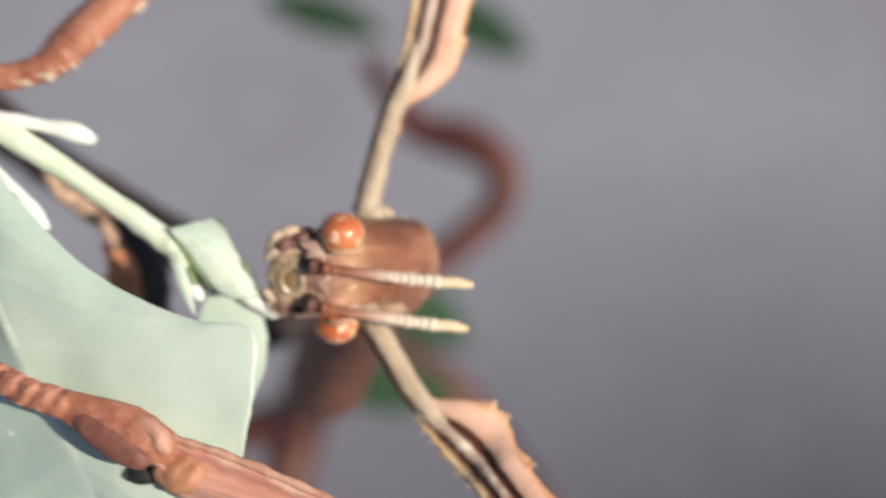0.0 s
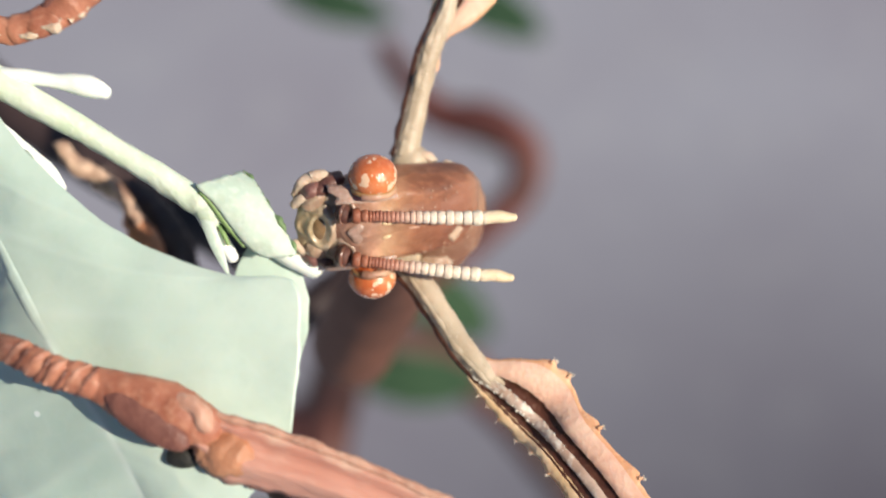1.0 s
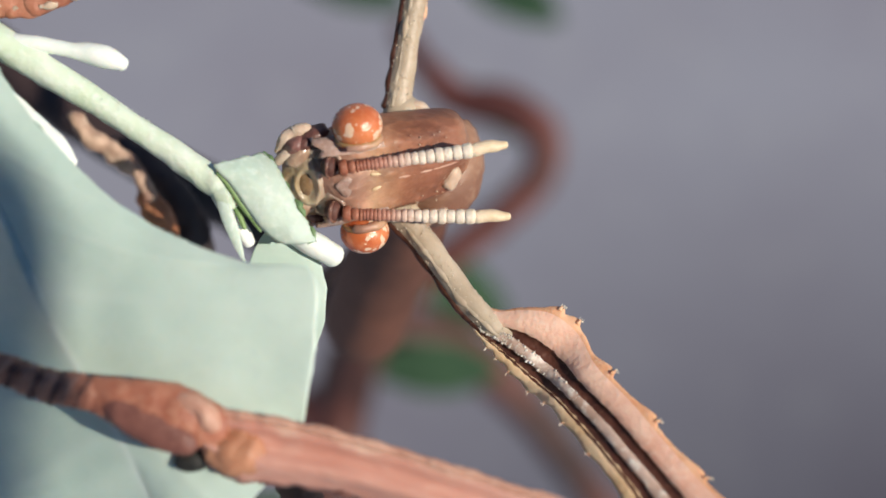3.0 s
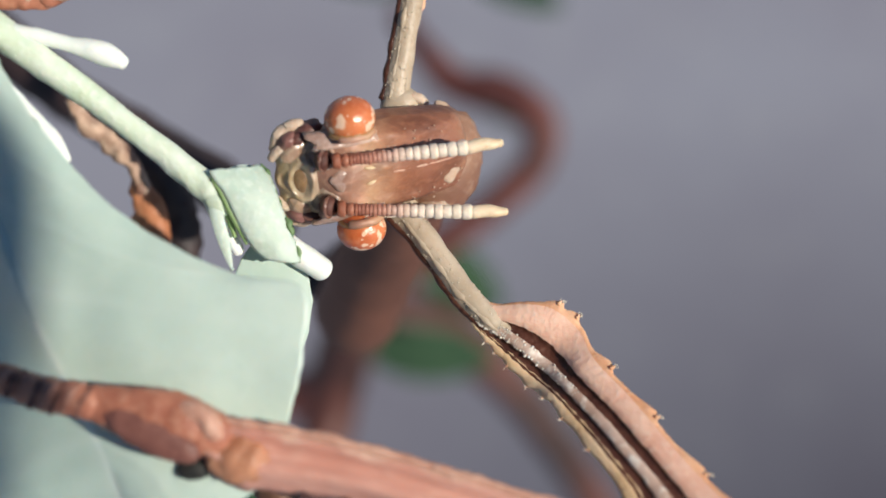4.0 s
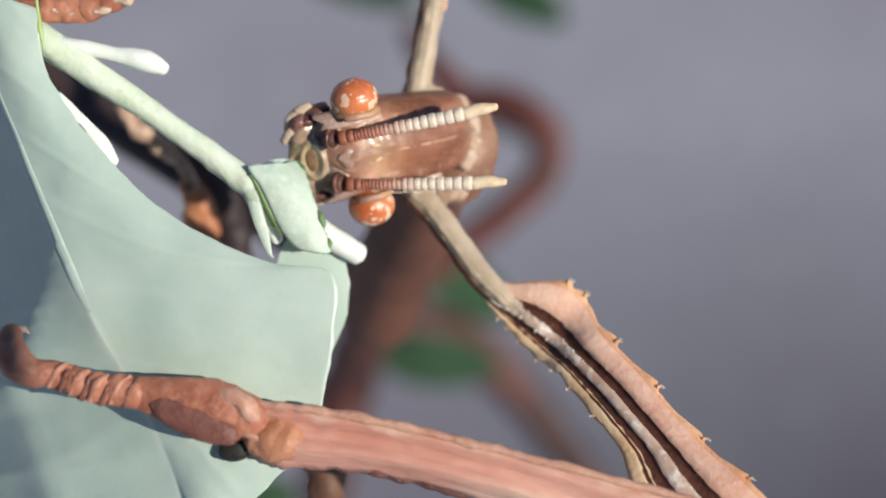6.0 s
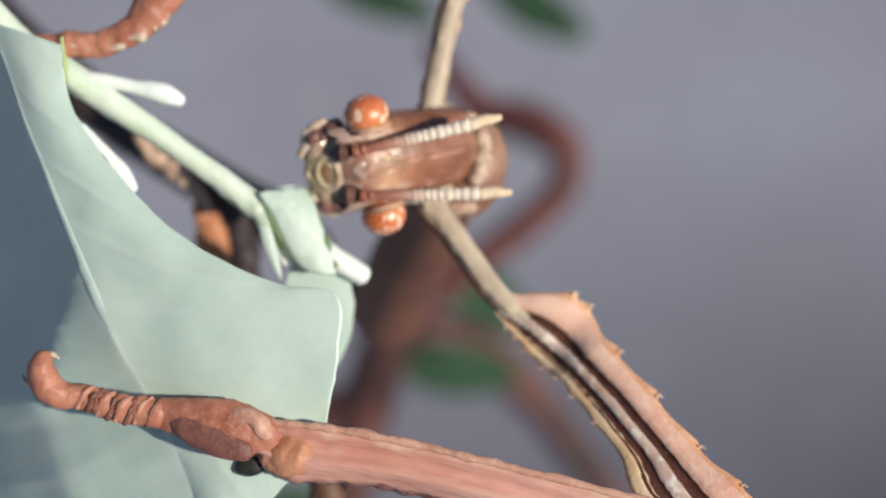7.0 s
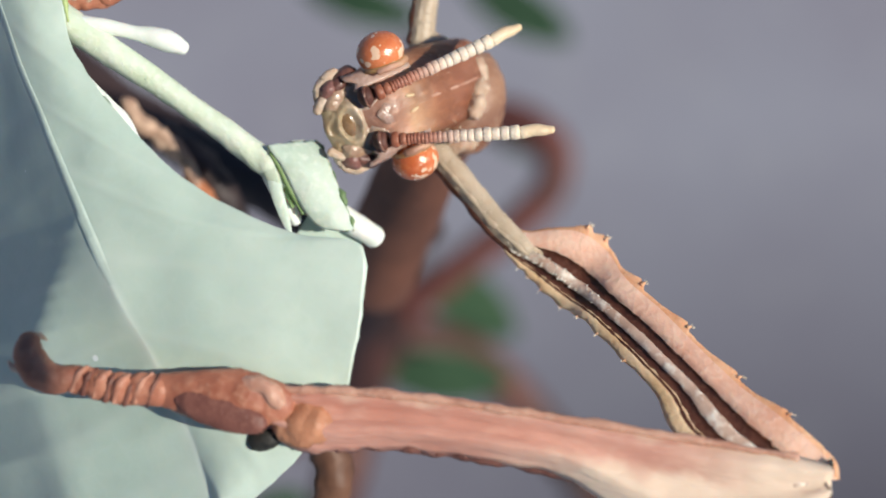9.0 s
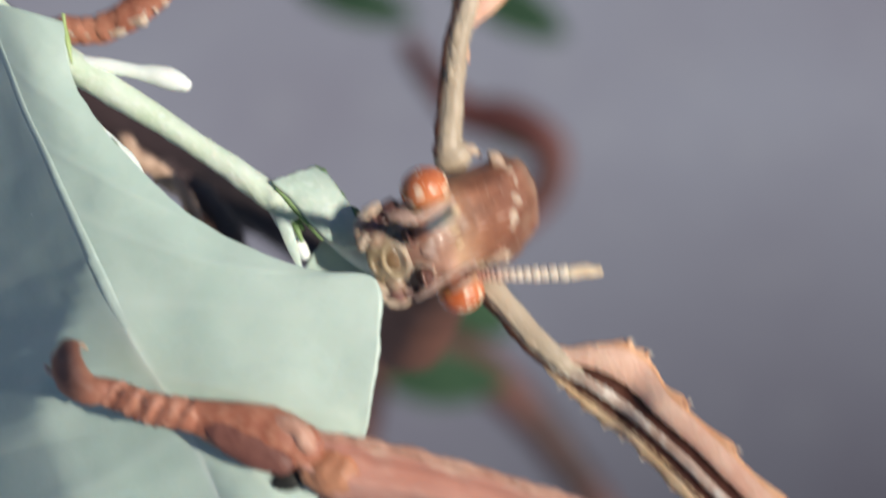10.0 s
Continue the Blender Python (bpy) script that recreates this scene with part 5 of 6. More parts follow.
def back_leaf(a, b, half, tilt=(0.2, 0.1, 1)):
    bm = bmesh.new()
    small_leaf(bm, deeper(a)[0], deeper(b)[0], half * deeper(a)[1], 1.0, 0.1, 0.3, tilt, 0, 0)
    part("leaf", bm, BACKLEAF, branch, "blurred green leaf", BO)


back_leaf((-4.04, -0.74, -90.00), (7.3, -8.4, -95.00), 3.5)
back_leaf((-7.4, -11.7, -72.00), (5.8, -12.3, -74.00), 2.8)
back_leaf((0.97, 33.96, -100.00), (14.00, 26.83, -100.00), 3.1)
back_leaf((-18.48, 33.42, -100.00), (-3.75, 28.96, -100.00), 2.6)
back_leaf((-14.91, -23.01, -60.00), (-20.28, -28.31, -60.00), 3.0)
back_leaf((3.47, 16.74, -95.00), (9.97, 12.77, -95.00), 1.7)


# ---- the filming phone, never in view: added so its edge shades the big leaf; its lens looks out of its back ----
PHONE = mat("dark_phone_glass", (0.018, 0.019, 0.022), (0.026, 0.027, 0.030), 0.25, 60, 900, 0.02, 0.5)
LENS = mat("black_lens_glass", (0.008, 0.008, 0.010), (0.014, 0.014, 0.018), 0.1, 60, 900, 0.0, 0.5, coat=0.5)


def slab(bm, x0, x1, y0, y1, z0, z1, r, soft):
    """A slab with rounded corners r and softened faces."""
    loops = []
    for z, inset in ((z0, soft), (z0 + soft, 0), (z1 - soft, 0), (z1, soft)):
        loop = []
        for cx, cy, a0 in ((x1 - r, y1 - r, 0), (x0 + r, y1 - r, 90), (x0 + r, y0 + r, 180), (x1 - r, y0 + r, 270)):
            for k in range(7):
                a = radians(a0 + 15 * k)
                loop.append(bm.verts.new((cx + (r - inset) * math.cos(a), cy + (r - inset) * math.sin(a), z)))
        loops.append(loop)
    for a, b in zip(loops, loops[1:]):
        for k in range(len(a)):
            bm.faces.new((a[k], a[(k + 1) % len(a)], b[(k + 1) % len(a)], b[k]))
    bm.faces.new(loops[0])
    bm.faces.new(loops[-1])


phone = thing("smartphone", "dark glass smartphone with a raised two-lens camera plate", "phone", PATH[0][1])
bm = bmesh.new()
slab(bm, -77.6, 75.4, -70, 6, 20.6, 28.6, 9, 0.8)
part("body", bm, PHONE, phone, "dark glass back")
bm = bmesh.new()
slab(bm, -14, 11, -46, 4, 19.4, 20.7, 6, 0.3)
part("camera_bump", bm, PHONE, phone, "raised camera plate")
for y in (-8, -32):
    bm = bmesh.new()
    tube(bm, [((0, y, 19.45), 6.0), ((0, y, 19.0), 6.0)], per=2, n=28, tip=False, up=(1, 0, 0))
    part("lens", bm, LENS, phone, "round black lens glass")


# ---- movement ----
def motions():
    # sideways shifts, fitted so that the phone's shadow edge looks right on the leaf
    shade_shift = ((0, 0), (0.3, 1.7), (0.5, 2.0), (0.7, 0.7), (1, -1.5), (1.5, 0), (2, 2.4), (2.5, 0), (3, -1), (4.5, -2), (5, -1), (6.5, 0), (7, 0), (7.5, -3), (8, -1.2), (8.5, -0.6), (9, 1.7), (9.5, 1.3), (10, 4))
    walk(phone, [(t, m @ at(float(np.interp(t, *zip(*shade_shift))), 0, 0)) for t, m in PATH])
    walk(eaten_leaf, [(t, at(NODE[0] - SO[0], NODE[1] - SO[1], NODE[2] - SO[2], 0, 0, turn)) for t, turn in (
        (0, 9), (0.5, 8), (1, 8), (1.5, 9), (2, 10), (2.5, 10), (3, 8), (3.6, 5), (4.3, 2), (5, 0), (6.5, 0), (7, 0), (7.5, -1), (8, 0), (8.5, -1), (9, 2), (9.3, 9), (9.5, 10), (10, 14))])
    for s, palp in zip((1, -1), palps):
        walk(palp, [(t, at(-2.5, 2.95 * s, -1.7, 0, 0, turn * s)) for t, turn in ((0, 8), (3, 8), (4.3, 12), (5, 16), (7, 17), (7.5, 19), (8.2, 12), (8.5, 13), (9, 16), (9.5, 12), (10, 8))])
    walk(sprig, [
        (0, st(-14.00, 5.12, 2.30, -0.3, -0.4, 0.2)),
        (0.3, st(-14.60, 5.00, 3.16, 0.5, 1.3, 1.0)),
        (0.5, st(-14.89, 5.22, 3.38, 0.7, 1.8, 1.2)),
        (0.7, st(-14.76, 5.37, 3.16, -0.1, 1.1, 1.4)),
        (1, st(-13.94, 5.51, 2.42, -1.7, -0.2, 1.6)),
        (1.2, st(-15.19, 5.16, 2.00, -1.6, 1.3, -0.1)),
        (1.5, st(-15.02, 5.38, 1.71, -1.2, 4.1, -0.7)),
        (1.7, st(-14.67, 5.33, 1.93, -0.5, 3.2, -0.1)),
        (2, st(-13.43, 4.69, 2.53, 0.1, 0.5, -0.0)),
        (2.2, st(-13.62, 5.12, 2.70, -0.3, -0.9, 0.1)),
        (2.5, st(-13.28, 5.50, 2.73, -1.1, -1.6, 0.4)),
        (3, st(-14.06, 4.72, 2.93, -1.0, -0.6, -0.3)),
        (3.2, st(-14.37, 4.60, 2.97, -1.0, -0.1, -0.6)),
        (4.3, st(-14.41, 3.84, 3.03, -1.0, 1.0, -3.7)),
        (4.5, st(-14.36, 4.19, 2.99, -1.0, 1.0, -3.6)),
        (5, st(-14.47, 4.35, 2.77, -0.5, 0.5, -2.8)),
        (5.2, st(-14.47, 4.43, 2.73, -0.2, -0.0, -2.3)),
        (6.3, st(-13.30, 4.55, 2.68, 1.2, -3.5, -0.8)),
        (6.5, st(-13.55, 4.58, 2.65, 1.3, -3.7, -0.6)),
        (6.8, st(-13.75, 4.77, 2.28, 1.0, -3.1, -0.7)),
        (7, st(-14.63, 4.59, 2.09, 0.9, -2.3, -1.1)),
        (7.2, st(-14.16, 4.34, 2.43, 1.0, -1.5, -1.2)),
        (7.5, st(-13.36, 3.68, 3.07, 1.2, -0.9, -1.7)),
        (7.8, st(-13.61, 3.97, 2.88, 1.1, -1.1, -2.2)),
        (8, st(-14.07, 4.37, 2.77, 1.0, -1.2, -1.8)),
        (8.2, st(-14.12, 4.46, 2.77, 1.2, -0.9, -1.6)),
        (8.5, st(-13.57, 4.20, 2.70, 1.6, -0.1, -2.1)),
        (8.7, st(-13.50, 4.05, 2.52, 0.5, 0.1, -1.9)),
        (9, st(-14.29, 4.15, 2.22, -1.5, 0.3, -1.5)),
        (9.2, st(-15.00, 3.65, 1.99, -0.1, 1.0, -1.7)),
        (9.3, st(-14.82, 4.96, 1.88, 1.0, 1.5, -1.6)),
        (9.4, st(-14.15, 5.42, 1.79, 2.0, 1.8, -1.6)),
        (9.5, st(-14.33, 5.35, 1.66, 2.4, 2.0, -1.5)),
        (9.6, st(-14.40, 4.75, 1.56, 2.1, 2.0, -1.4)),
        (9.8, st(-13.98, 3.84, 1.54, 0.2, 1.8, -0.9)),
        (9.9, st(-14.28, 3.99, 1.51, -1.1, 1.7, -0.5)),
        (10, st(-14.25, 4.44, 1.46, -2.6, 1.6, -0.1))])
    walk(insect, [
        (0, st(6.56, -3.83, -2.19, -1.0, -1.3, -2.8)),
        (0.3, st(5.59, -3.24, -2.14, -1.7, -2.1, -2.2)),
        (0.5, st(5.68, -3.12, -2.01, -1.9, -2.3, -2.2)),
        (0.7, st(6.02, -3.13, -1.75, -1.4, -1.6, -2.5)),
        (1, st(6.52, -3.31, -1.16, 0.2, 0.1, -3.1)),
        (1.2, st(6.55, -3.06, -0.70, 0.8, 0.6, -2.3)),
        (1.5, st(5.69, -3.36, -0.33, 1.1, 0.9, -1.5)),
        (1.7, st(6.14, -3.30, -0.49, 0.8, 0.6, -1.9)),
        (2, st(6.32, -2.76, -0.97, -0.0, -0.2, -1.7)),
        (2.2, st(6.64, -2.29, -1.22, -0.3, -0.4, -1.5)),
        (2.5, st(6.09, -1.68, -1.44, -0.4, -0.4, -0.7)),
        (3, st(5.00, -1.77, -1.74, -0.5, -0.9, 0.7)),
        (3.2, st(5.07, -1.81, -1.74, -0.5, -0.8, 0.7)),
        (4.3, st(4.57, -1.47, -1.77, -0.6, -0.4, 1.6)),
        (4.5, st(4.43, -1.33, -1.79, -0.6, -0.4, 1.6)),
        (5, st(4.44, -0.78, -1.89, -0.9, -0.8, 1.4)),
        (5.2, st(4.58, -0.58, -1.91, -1.1, -0.8, 1.1)),
        (6.3, st(5.69, -0.34, -1.84, -2.5, -0.7, 0.6)),
        (6.5, st(5.46, -0.29, -1.80, -2.6, -0.5, 0.4)),
        (6.8, st(5.39, -0.03, -1.55, -1.7, -0.2, 0.5)),
        (7, st(5.18, 0.27, -1.42, -1.2, 0.0, 0.3)),
        (7.2, st(5.37, -0.00, -1.57, -1.6, 0.1, 0.4)),
        (7.5, st(5.61, 0.05, -1.84, -2.2, 0.2, 0.9)),
        (7.8, st(4.53, 2.09, -1.68, -2.1, 0.6, 1.6)),
        (8, st(4.41, 2.03, -1.60, -1.9, 0.8, 1.7)),
        (8.2, st(5.02, 1.25, -1.35, -0.7, 0.9, 2.3)),
        (8.5, st(5.94, -0.42, -0.90, 1.1, 0.9, 3.2)),
        (8.7, st(5.17, 0.38, -0.90, 0.7, 0.9, 3.5)),
        (9, st(4.35, 1.11, -0.72, 0.0, 1.0, 3.4)),
        (9.2, st(4.65, 0.05, -0.49, 0.6, 1.0, 3.4)),
        (9.3, st(4.70, -0.10, -0.34, 1.2, 1.0, 3.8)),
        (9.4, st(5.68, 0.27, -0.20, 1.8, 1.0, 3.6)),
        (9.5, st(6.11, 0.16, -0.11, 2.4, 1.0, 3.7)),
        (9.6, st(5.90, 0.26, -0.07, 2.9, 0.9, 4.2)),
        (9.8, st(4.68, -0.88, 0.14, 3.5, 0.4, 5.0)),
        (9.9, st(5.25, -2.03, 0.21, 3.7, 0.0, 5.5)),
        (10, st(5.96, -3.59, 0.14, 3.9, -0.4, 5.8))])
    walk(head, [
        (0, at(-8.15, 5.94, 2.32, 32.1, 21.8, 11.5)),
        (0.3, at(-7.33, 5.13, 1.91, 35.6, 21.4, 13.3)),
        (0.5, at(-7.83, 5.65, 1.65, 35.9, 22.3, 12.0)),
        (0.7, at(-8.54, 5.95, 1.41, 34.2, 20.3, 11.2)),
        (1, at(-8.74, 6.08, 1.17, 30.8, 16.3, 10.2)),
        (1.2, at(-9.34, 5.93, 1.14, 30.8, 15.6, 11.3)),
        (1.5, at(-9.08, 6.36, 1.11, 30.1, 16.5, 8.8)),
        (1.7, at(-9.02, 6.30, 0.97, 30.0, 17.0, 6.3)),
        (2, at(-9.09, 6.05, 0.80, 31.6, 15.6, 7.2)),
        (2.2, at(-9.19, 6.15, 0.89, 32.0, 15.6, 7.2)),
        (2.5, at(-9.19, 6.14, 1.17, 32.4, 15.2, 8.5)),
        (3, at(-9.01, 6.10, 1.31, 32.2, 16.9, 11.1)),
        (3.2, at(-9.02, 6.07, 1.32, 31.4, 17.6, 9.8)),
        (4.3, at(-9.49, 5.97, 1.47, 26.8, 14.0, 13.9)),
        (4.5, at(-9.79, 6.03, 1.55, 26.4, 13.4, 15.2)),
        (5, at(-10.03, 5.92, 1.96, 24.1, 14.5, 15.3)),
        (5.2, at(-9.72, 5.97, 1.96, 23.8, 15.0, 13.8)),
        (6.3, at(-10.29, 6.40, 1.88, 25.0, 11.9, 14.0)),
        (6.5, at(-9.98, 6.42, 1.83, 25.1, 11.6, 14.2)),
        (6.8, at(-10.37, 6.42, 1.55, 23.1, 12.6, 14.6)),
        (7, at(-10.47, 6.58, 1.41, 22.0, 13.3, 14.6)),
        (7.2, at(-10.26, 6.60, 1.66, 22.1, 12.9, 14.0)),
        (7.5, at(-10.25, 6.58, 2.11, 22.2, 12.4, 12.5)),
        (7.8, at(-10.95, 6.22, 2.00, 21.8, 11.9, 15.2)),
        (8, at(-10.47, 6.35, 1.62, 20.1, 13.0, 16.0)),
        (8.2, at(-10.48, 6.75, 0.65, 18.1, 16.5, 17.9)),
        (8.5, at(-8.86, 6.60, -0.53, 17.9, 20.8, 23.6)),
        (8.7, at(-8.28, 6.31, 0.00, 19.0, 20.8, 23.8)),
        (9, at(-8.72, 6.23, 0.98, 20.6, 20.7, 23.2)),
        (9.2, at(-8.41, 6.86, 0.80, 18.5, 17.7, 21.2)),
        (9.3, at(-8.85, 6.87, 0.65, 16.8, 15.3, 19.2)),
        (9.4, at(-9.18, 6.38, 0.50, 16.3, 12.2, 21.2)),
        (9.5, at(-9.54, 6.28, 0.40, 15.7, 11.4, 20.2)),
        (9.6, at(-9.43, 6.20, 0.35, 16.4, 11.9, 22.4)),
        (9.8, at(-8.25, 6.07, 0.33, 18.1, 16.5, 22.3)),
        (9.9, at(-7.93, 5.87, 0.33, 19.2, 17.6, 22.5)),
        (10, at(-7.96, 5.61, 0.32, 19.6, 19.0, 19.8))])
    walk(antenna_up, [
        (0, at(-1.50, 1.46, 0.90, -0.0, -22.6, -2.1)),
        (0.3, at(-1.50, 1.46, 0.90, 0.1, -17.9, -1.6)),
        (0.5, at(-1.50, 1.46, 0.90, 0.0, -18.3, -0.5)),
        (0.7, at(-1.50, 1.46, 0.90, 0.1, -17.3, -1.9)),
        (1, at(-1.50, 1.46, 0.90, 0.0, -13.8, -1.4)),
        (1.2, at(-1.50, 1.46, 0.90, 0.2, -16.2, -3.1)),
        (1.5, at(-1.50, 1.46, 0.90, 0.0, -14.9, 1.9)),
        (1.7, at(-1.50, 1.46, 0.90, 1.0, -15.7, 1.7)),
        (2, at(-1.50, 1.46, 0.90, 0.0, -10.7, 5.8)),
        (2.2, at(-1.50, 1.46, 0.90, 0.7, -11.5, 3.6)),
        (2.5, at(-1.50, 1.46, 0.90, 0.0, -9.7, 3.7)),
        (3, at(-1.50, 1.46, 0.90, 0.0, -11.0, 2.6)),
        (3.2, at(-1.50, 1.46, 0.90, 0.4, -12.6, 1.6)),
        (4.3, at(-1.50, 1.46, 0.90, 0.2, -9.5, -0.9)),
        (4.5, at(-1.50, 1.46, 0.90, 0.0, -8.5, -0.4)),
        (5, at(-1.50, 1.46, 0.90, 0.0, -9.3, 2.1)),
        (5.2, at(-1.50, 1.46, 0.90, 0.6, -10.3, 1.6)),
        (6.3, at(-1.50, 1.46, 0.90, -0.1, -15.9, 4.8)),
        (6.5, at(-1.50, 1.46, 0.90, 0.0, -13.2, 4.7)),
        (6.8, at(-1.50, 1.46, 0.90, 0.0, -14.4, 4.9)),
        (7, at(-1.50, 1.46, 0.90, 0.0, -14.9, 5.1)),
        (7.2, at(-1.50, 1.46, 0.90, 0.6, -14.5, 2.7)),
        (7.5, at(-1.50, 1.46, 0.90, 0.0, -16.6, 2.3)),
        (7.8, at(-1.50, 1.46, 0.90, -0.7, -20.4, 6.3)),
        (8, at(-1.50, 1.46, 0.90, 0.0, -22.5, 6.4)),
        (8.2, at(-1.50, 1.46, 0.90, -1.5, -24.7, 7.6)),
        (8.5, at(-1.50, 1.46, 0.90, 0.0, -18.1, 1.7)),
        (8.7, at(-1.50, 1.46, 0.90, -0.7, -23.3, 5.2)),
        (9, at(-1.50, 1.46, 0.90, 0.0, -12.1, 4.4)),
        (9.2, at(-1.50, 1.46, 0.90, 0.0, -57.0, 20.0)),
        (9.3, at(-1.50, 1.46, 0.90, 0.0, -69.0, 55.0)),
        (9.4, at(-1.50, 1.46, 0.90, 0.0, -70.0, 72.0)),
        (9.5, at(-1.50, 1.46, 0.90, 0.0, -70.0, 82.0)),
        (9.8, at(-1.50, 1.46, 0.90, 0.0, -68.0, 94.0)),
        (10, at(-1.50, 1.46, 0.90, 0.0, -66.0, 100.0))])
    walk(antenna_low, [
        (0, at(-1.50, -1.46, 0.90, -0.0, -20.8, -5.5)),
        (0.3, at(-1.50, -1.46, 0.90, 0.2, -20.7, -5.4)),
        (0.5, at(-1.50, -1.46, 0.90, -0.0, -21.3, -4.8)),
        (0.7, at(-1.50, -1.46, 0.90, 0.7, -20.3, -6.7)),
        (1, at(-1.50, -1.46, 0.90, -0.0, -17.5, -6.6)),
        (1.2, at(-1.50, -1.46, 0.90, 0.4, -17.9, -7.4)),
        (1.5, at(-1.50, -1.46, 0.90, -0.0, -19.5, -5.2)),
        (1.7, at(-1.50, -1.46, 0.90, 0.2, -19.4, -3.9)),
        (2, at(-1.50, -1.46, 0.90, -0.0, -16.4, -2.7)),
        (2.2, at(-1.50, -1.46, 0.90, 0.2, -16.1, -3.0)),
        (2.5, at(-1.50, -1.46, 0.90, -0.0, -14.8, -3.7)),
        (3, at(-1.50, -1.46, 0.90, -0.0, -16.1, -5.2)),
        (3.2, at(-1.50, -1.46, 0.90, -0.3, -16.7, -4.6)),
        (4.3, at(-1.50, -1.46, 0.90, -0.3, -15.1, -8.4)),
        (4.5, at(-1.50, -1.46, 0.90, -0.0, -14.5, -9.1)),
        (5, at(-1.50, -1.46, 0.90, -0.0, -17.2, -7.5)),
        (5.2, at(-1.50, -1.46, 0.90, -0.2, -18.2, -6.2)),
        (6.3, at(-1.50, -1.46, 0.90, 0.0, -21.7, -5.2)),
        (6.5, at(-1.50, -1.46, 0.90, -0.0, -20.4, -5.2)),
        (6.8, at(-1.50, -1.46, 0.90, 0.2, -24.8, -6.3)),
        (7, at(-1.50, -1.46, 0.90, -0.0, -20.3, -6.2)),
        (7.2, at(-1.50, -1.46, 0.90, -0.1, -18.2, -6.5)),
        (7.5, at(-1.50, -1.46, 0.90, -0.0, -15.9, -7.6)),
        (7.8, at(-1.50, -1.46, 0.90, 0.4, -13.4, -10.9)),
        (8, at(-1.50, -1.46, 0.90, -0.0, -15.0, -12.1)),
        (8.2, at(-1.50, -1.46, 0.90, 0.5, -19.0, -14.5)),
        (8.5, at(-1.50, -1.46, 0.90, -0.0, -24.8, -14.4)),
        (8.7, at(-1.50, -1.46, 0.90, 0.0, -27.8, -14.2)),
        (9, at(-1.50, -1.46, 0.90, -0.0, -30.5, -15.1)),
        (9.2, at(-1.50, -1.46, 0.90, 0.3, -29.5, -18.7)),
        (9.5, at(-1.50, -1.55, 0.45, -0.0, -18.7, -25.1)),
        (9.8, at(-1.14, -1.88, 0.00, -0.3, -25.0, -20.0)),
        (10, at(-0.90, -2.10, -0.30, -0.0, -25.4, -17.4))])
    walk(shin, [
        (0, at(-17.30, -4.85, 10.08, 0.5, -0.3, -20.1)),
        (0.5, at(-16.41, -4.59, 10.85, 1.0, 1.1, -21.1)),
        (0.7, at(-16.65, -4.80, 10.53, 0.7, 0.5, -20.6)),
        (1, at(-17.08, -5.18, 9.18, -0.2, -1.9, -19.7)),
        (1.2, at(-17.60, -5.43, 8.04, -0.6, -4.0, -19.8)),
        (1.5, at(-17.06, -4.93, 7.10, -0.8, -5.7, -20.1)),
        (1.7, at(-16.99, -5.04, 7.49, -0.6, -5.0, -20.1)),
        (2, at(-15.98, -5.39, 8.70, -0.0, -2.9, -20.0)),
        (2.2, at(-16.26, -5.85, 9.27, 0.2, -1.9, -19.5)),
        (2.5, at(-16.03, -6.44, 9.79, 0.3, -0.9, -18.1)),
        (3, at(-16.38, -6.96, 10.33, 0.3, 0.2, -16.9)),
        (3.2, at(-16.64, -6.98, 10.33, 0.3, 0.2, -16.7)),
        (4.3, at(-16.06, -7.77, 10.22, 0.5, 0.0, -15.7)),
        (4.5, at(-16.37, -7.81, 10.18, 0.5, -0.1, -15.4)),
        (5, at(-16.13, -8.34, 10.06, 0.7, -0.4, -14.5)),
        (5.2, at(-16.19, -8.62, 10.03, 0.9, -0.5, -14.1)),
        (6.3, at(-15.76, -9.50, 9.52, 2.4, -1.4, -12.2)),
        (6.5, at(-15.75, -9.78, 9.24, 2.5, -2.0, -11.9)),
        (6.8, at(-16.13, -9.72, 8.63, 1.7, -3.1, -11.5)),
        (7, at(-16.41, -10.01, 8.42, 1.2, -3.5, -11.2)),
        (7.5, at(-14.97, -11.04, 9.43, 2.2, -1.7, -9.7)),
        (8, at(-16.06, -11.62, 8.80, 2.0, -2.9, -8.2)),
        (8.5, at(-18.85, -9.26, 8.30, -0.9, -3.5, -11.7)),
        (8.7, at(-16.70, -9.57, 8.27, -0.5, -3.5, -11.2)),
        (9, at(-16.16, -10.54, 8.19, 0.2, -4.0, -10.3)),
        (9.2, at(-16.64, -10.35, 7.50, -0.4, -5.3, -10.5)),
        (9.5, at(-17.53, -9.12, 6.37, -2.2, -7.2, -12.4)),
        (9.8, at(-17.42, -5.83, 6.85, -3.3, -6.4, -17.2)),
        (10, at(-16.52, -4.43, 7.47, -3.8, -5.1, -21.3))])
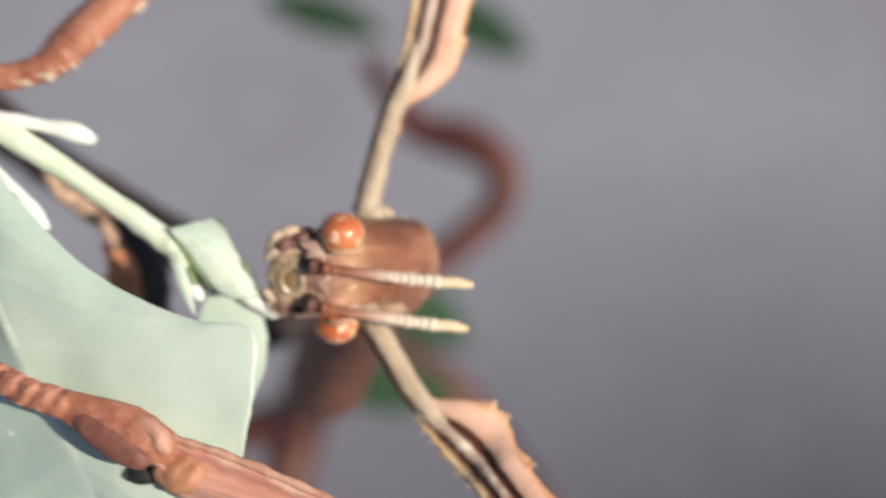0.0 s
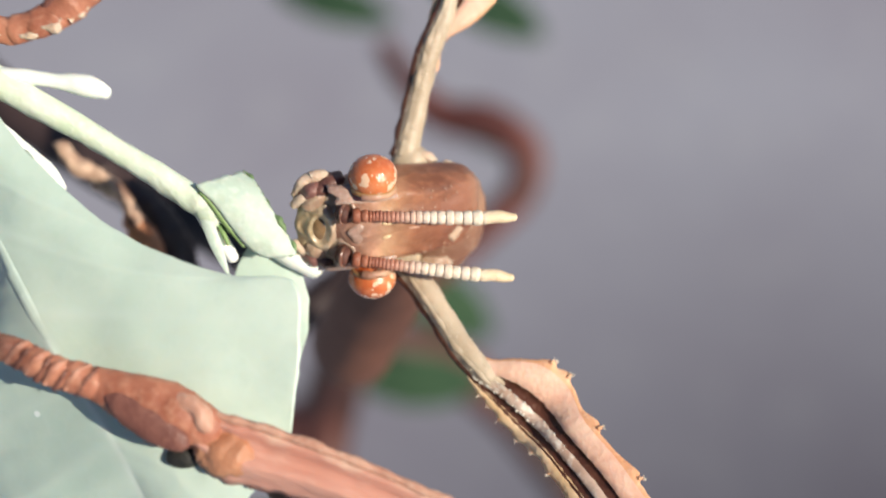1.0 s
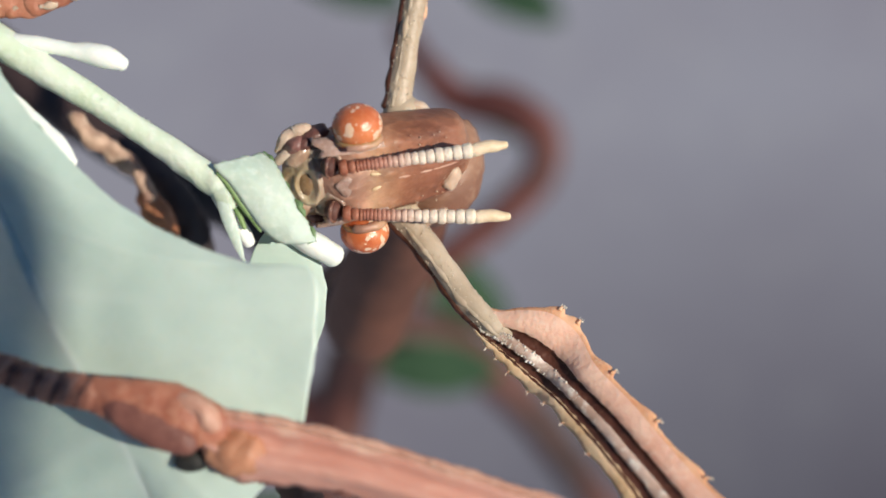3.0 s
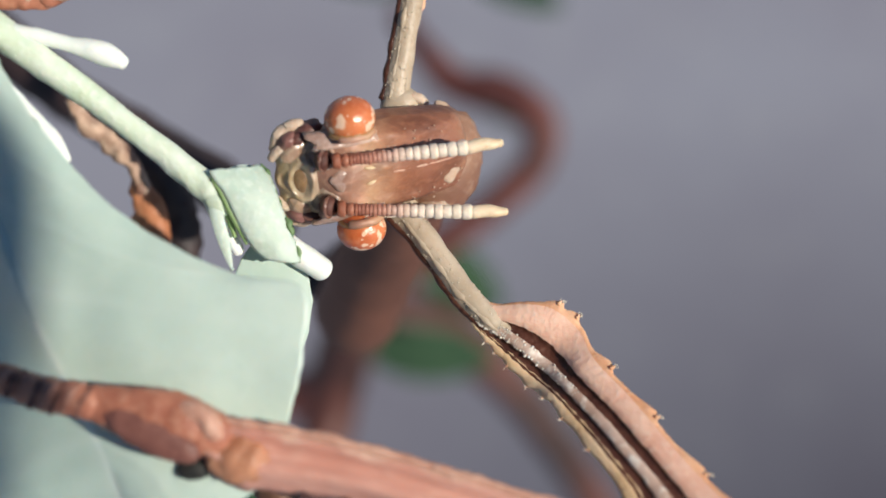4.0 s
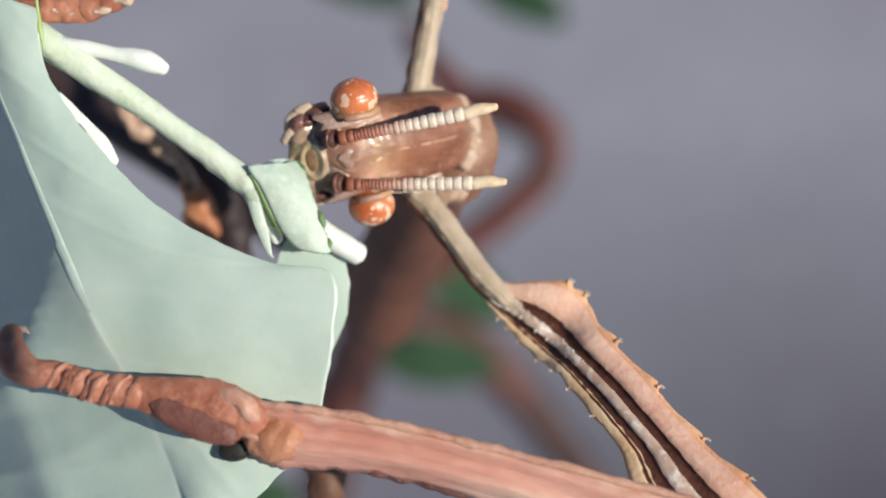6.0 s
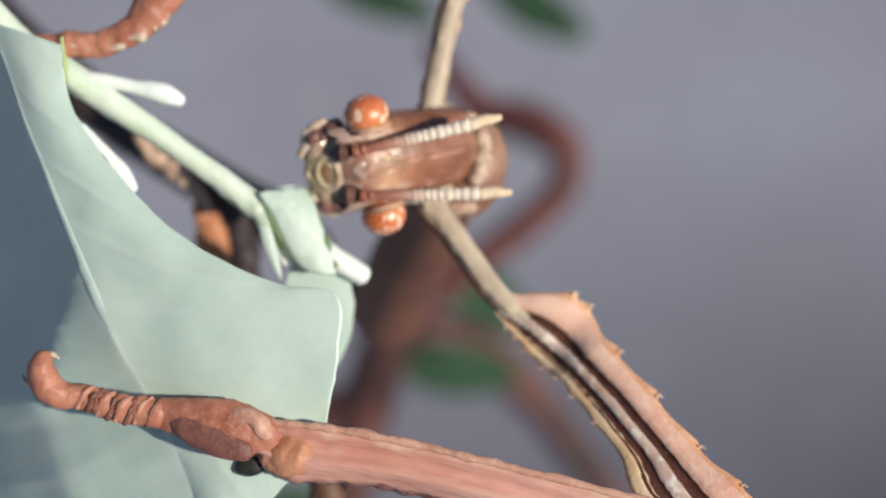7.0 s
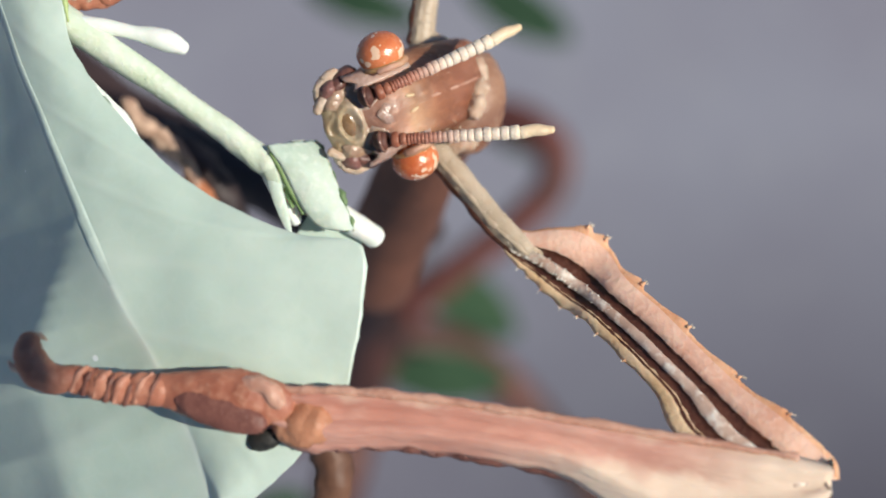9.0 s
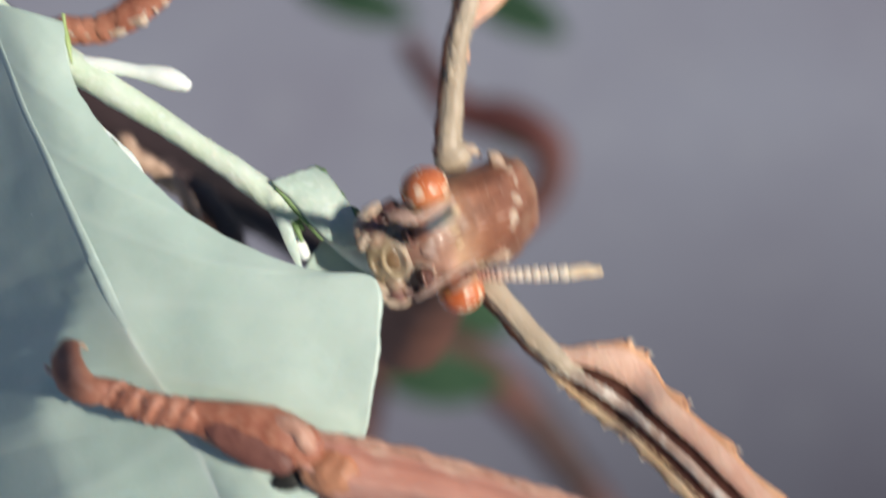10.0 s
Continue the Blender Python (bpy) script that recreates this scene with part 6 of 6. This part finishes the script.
    walk(shin_far, [
        (0, at(-27.51, 18.49, 3.33, 1.6, 7.7, 48.5)),
        (0.5, at(-27.45, 17.97, 5.45, 3.1, 10.8, 49.1)),
        (1, at(-27.83, 18.06, 1.13, -0.2, 4.3, 48.6)),
        (1.5, at(-27.28, 19.00, -0.56, -1.4, 1.9, 48.2)),
        (2, at(-26.36, 17.63, 1.69, 0.2, 5.3, 50.7)),
        (2.5, at(-25.65, 17.72, 2.09, 0.6, 6.0, 51.5)),
        (3, at(-24.79, 17.70, 2.96, 1.0, 7.4, 52.6)),
        (4.5, at(-23.69, 17.43, 3.02, 0.7, 7.6, 54.2)),
        (5, at(-23.98, 16.90, 3.23, 1.2, 7.8, 54.3)),
        (6.5, at(-24.67, 16.00, 3.27, 2.0, 7.6, 54.3)),
        (7, at(-25.48, 15.53, 1.76, 0.7, 5.2, 53.7)),
        (7.5, at(-24.45, 15.04, 3.52, 1.1, 7.8, 55.4)),
        (8, at(-23.76, 14.15, 2.59, 0.4, 6.4, 57.0)),
        (8.5, at(-24.25, 17.27, 1.18, -1.4, 4.6, 53.6)),
        (9, at(-23.55, 15.51, 0.24, -0.9, 3.0, 56.1)),
        (9.5, at(-25.13, 18.03, -0.74, -2.3, 1.6, 51.8)),
        (10, at(-24.26, 21.36, -2.27, -2.2, -0.9, 49.4))])
    walk(middle, [
        (0, at(-20.87, 7.84, 5.09, 0.8, 0.8, 3.0)),
        (0.5, at(-20.64, 7.33, 6.49, 2.7, 4.1, 3.5)),
        (1, at(-20.91, 7.71, 3.52, -1.9, -0.3, 4.7)),
        (1.5, at(-20.96, 8.21, 1.55, -2.3, 3.2, 0.7)),
        (2, at(-19.95, 6.86, 3.58, 0.2, 0.7, 1.7)),
        (2.5, at(-19.43, 6.91, 4.35, -0.7, -1.2, 1.1)),
        (3, at(-18.91, 6.66, 5.03, -0.5, 0.3, -1.0)),
        (4.5, at(-18.60, 5.98, 4.96, -0.4, 1.4, -5.2)),
        (5, at(-18.71, 5.51, 5.02, 0.3, 1.4, -4.2)),
        (6.5, at(-18.93, 4.80, 4.84, 3.9, -3.1, -1.2)),
        (7, at(-19.78, 4.36, 3.60, 2.1, -2.3, -1.5)),
        (7.5, at(-18.93, 3.73, 4.99, 3.3, -1.0, -2.6)),
        (8, at(-18.46, 2.75, 4.22, 3.0, -1.8, -3.6)),
        (8.5, at(-19.27, 5.78, 3.18, 0.6, -1.1, -5.3)),
        (9, at(-18.47, 4.14, 2.60, -1.5, -0.7, -4.8)),
        (9.5, at(-20.08, 6.55, 1.16, 0.1, 0.8, -5.2)),
        (10, at(-19.27, 10.12, 0.78, -6.5, 1.6, -6.0))])


motions()
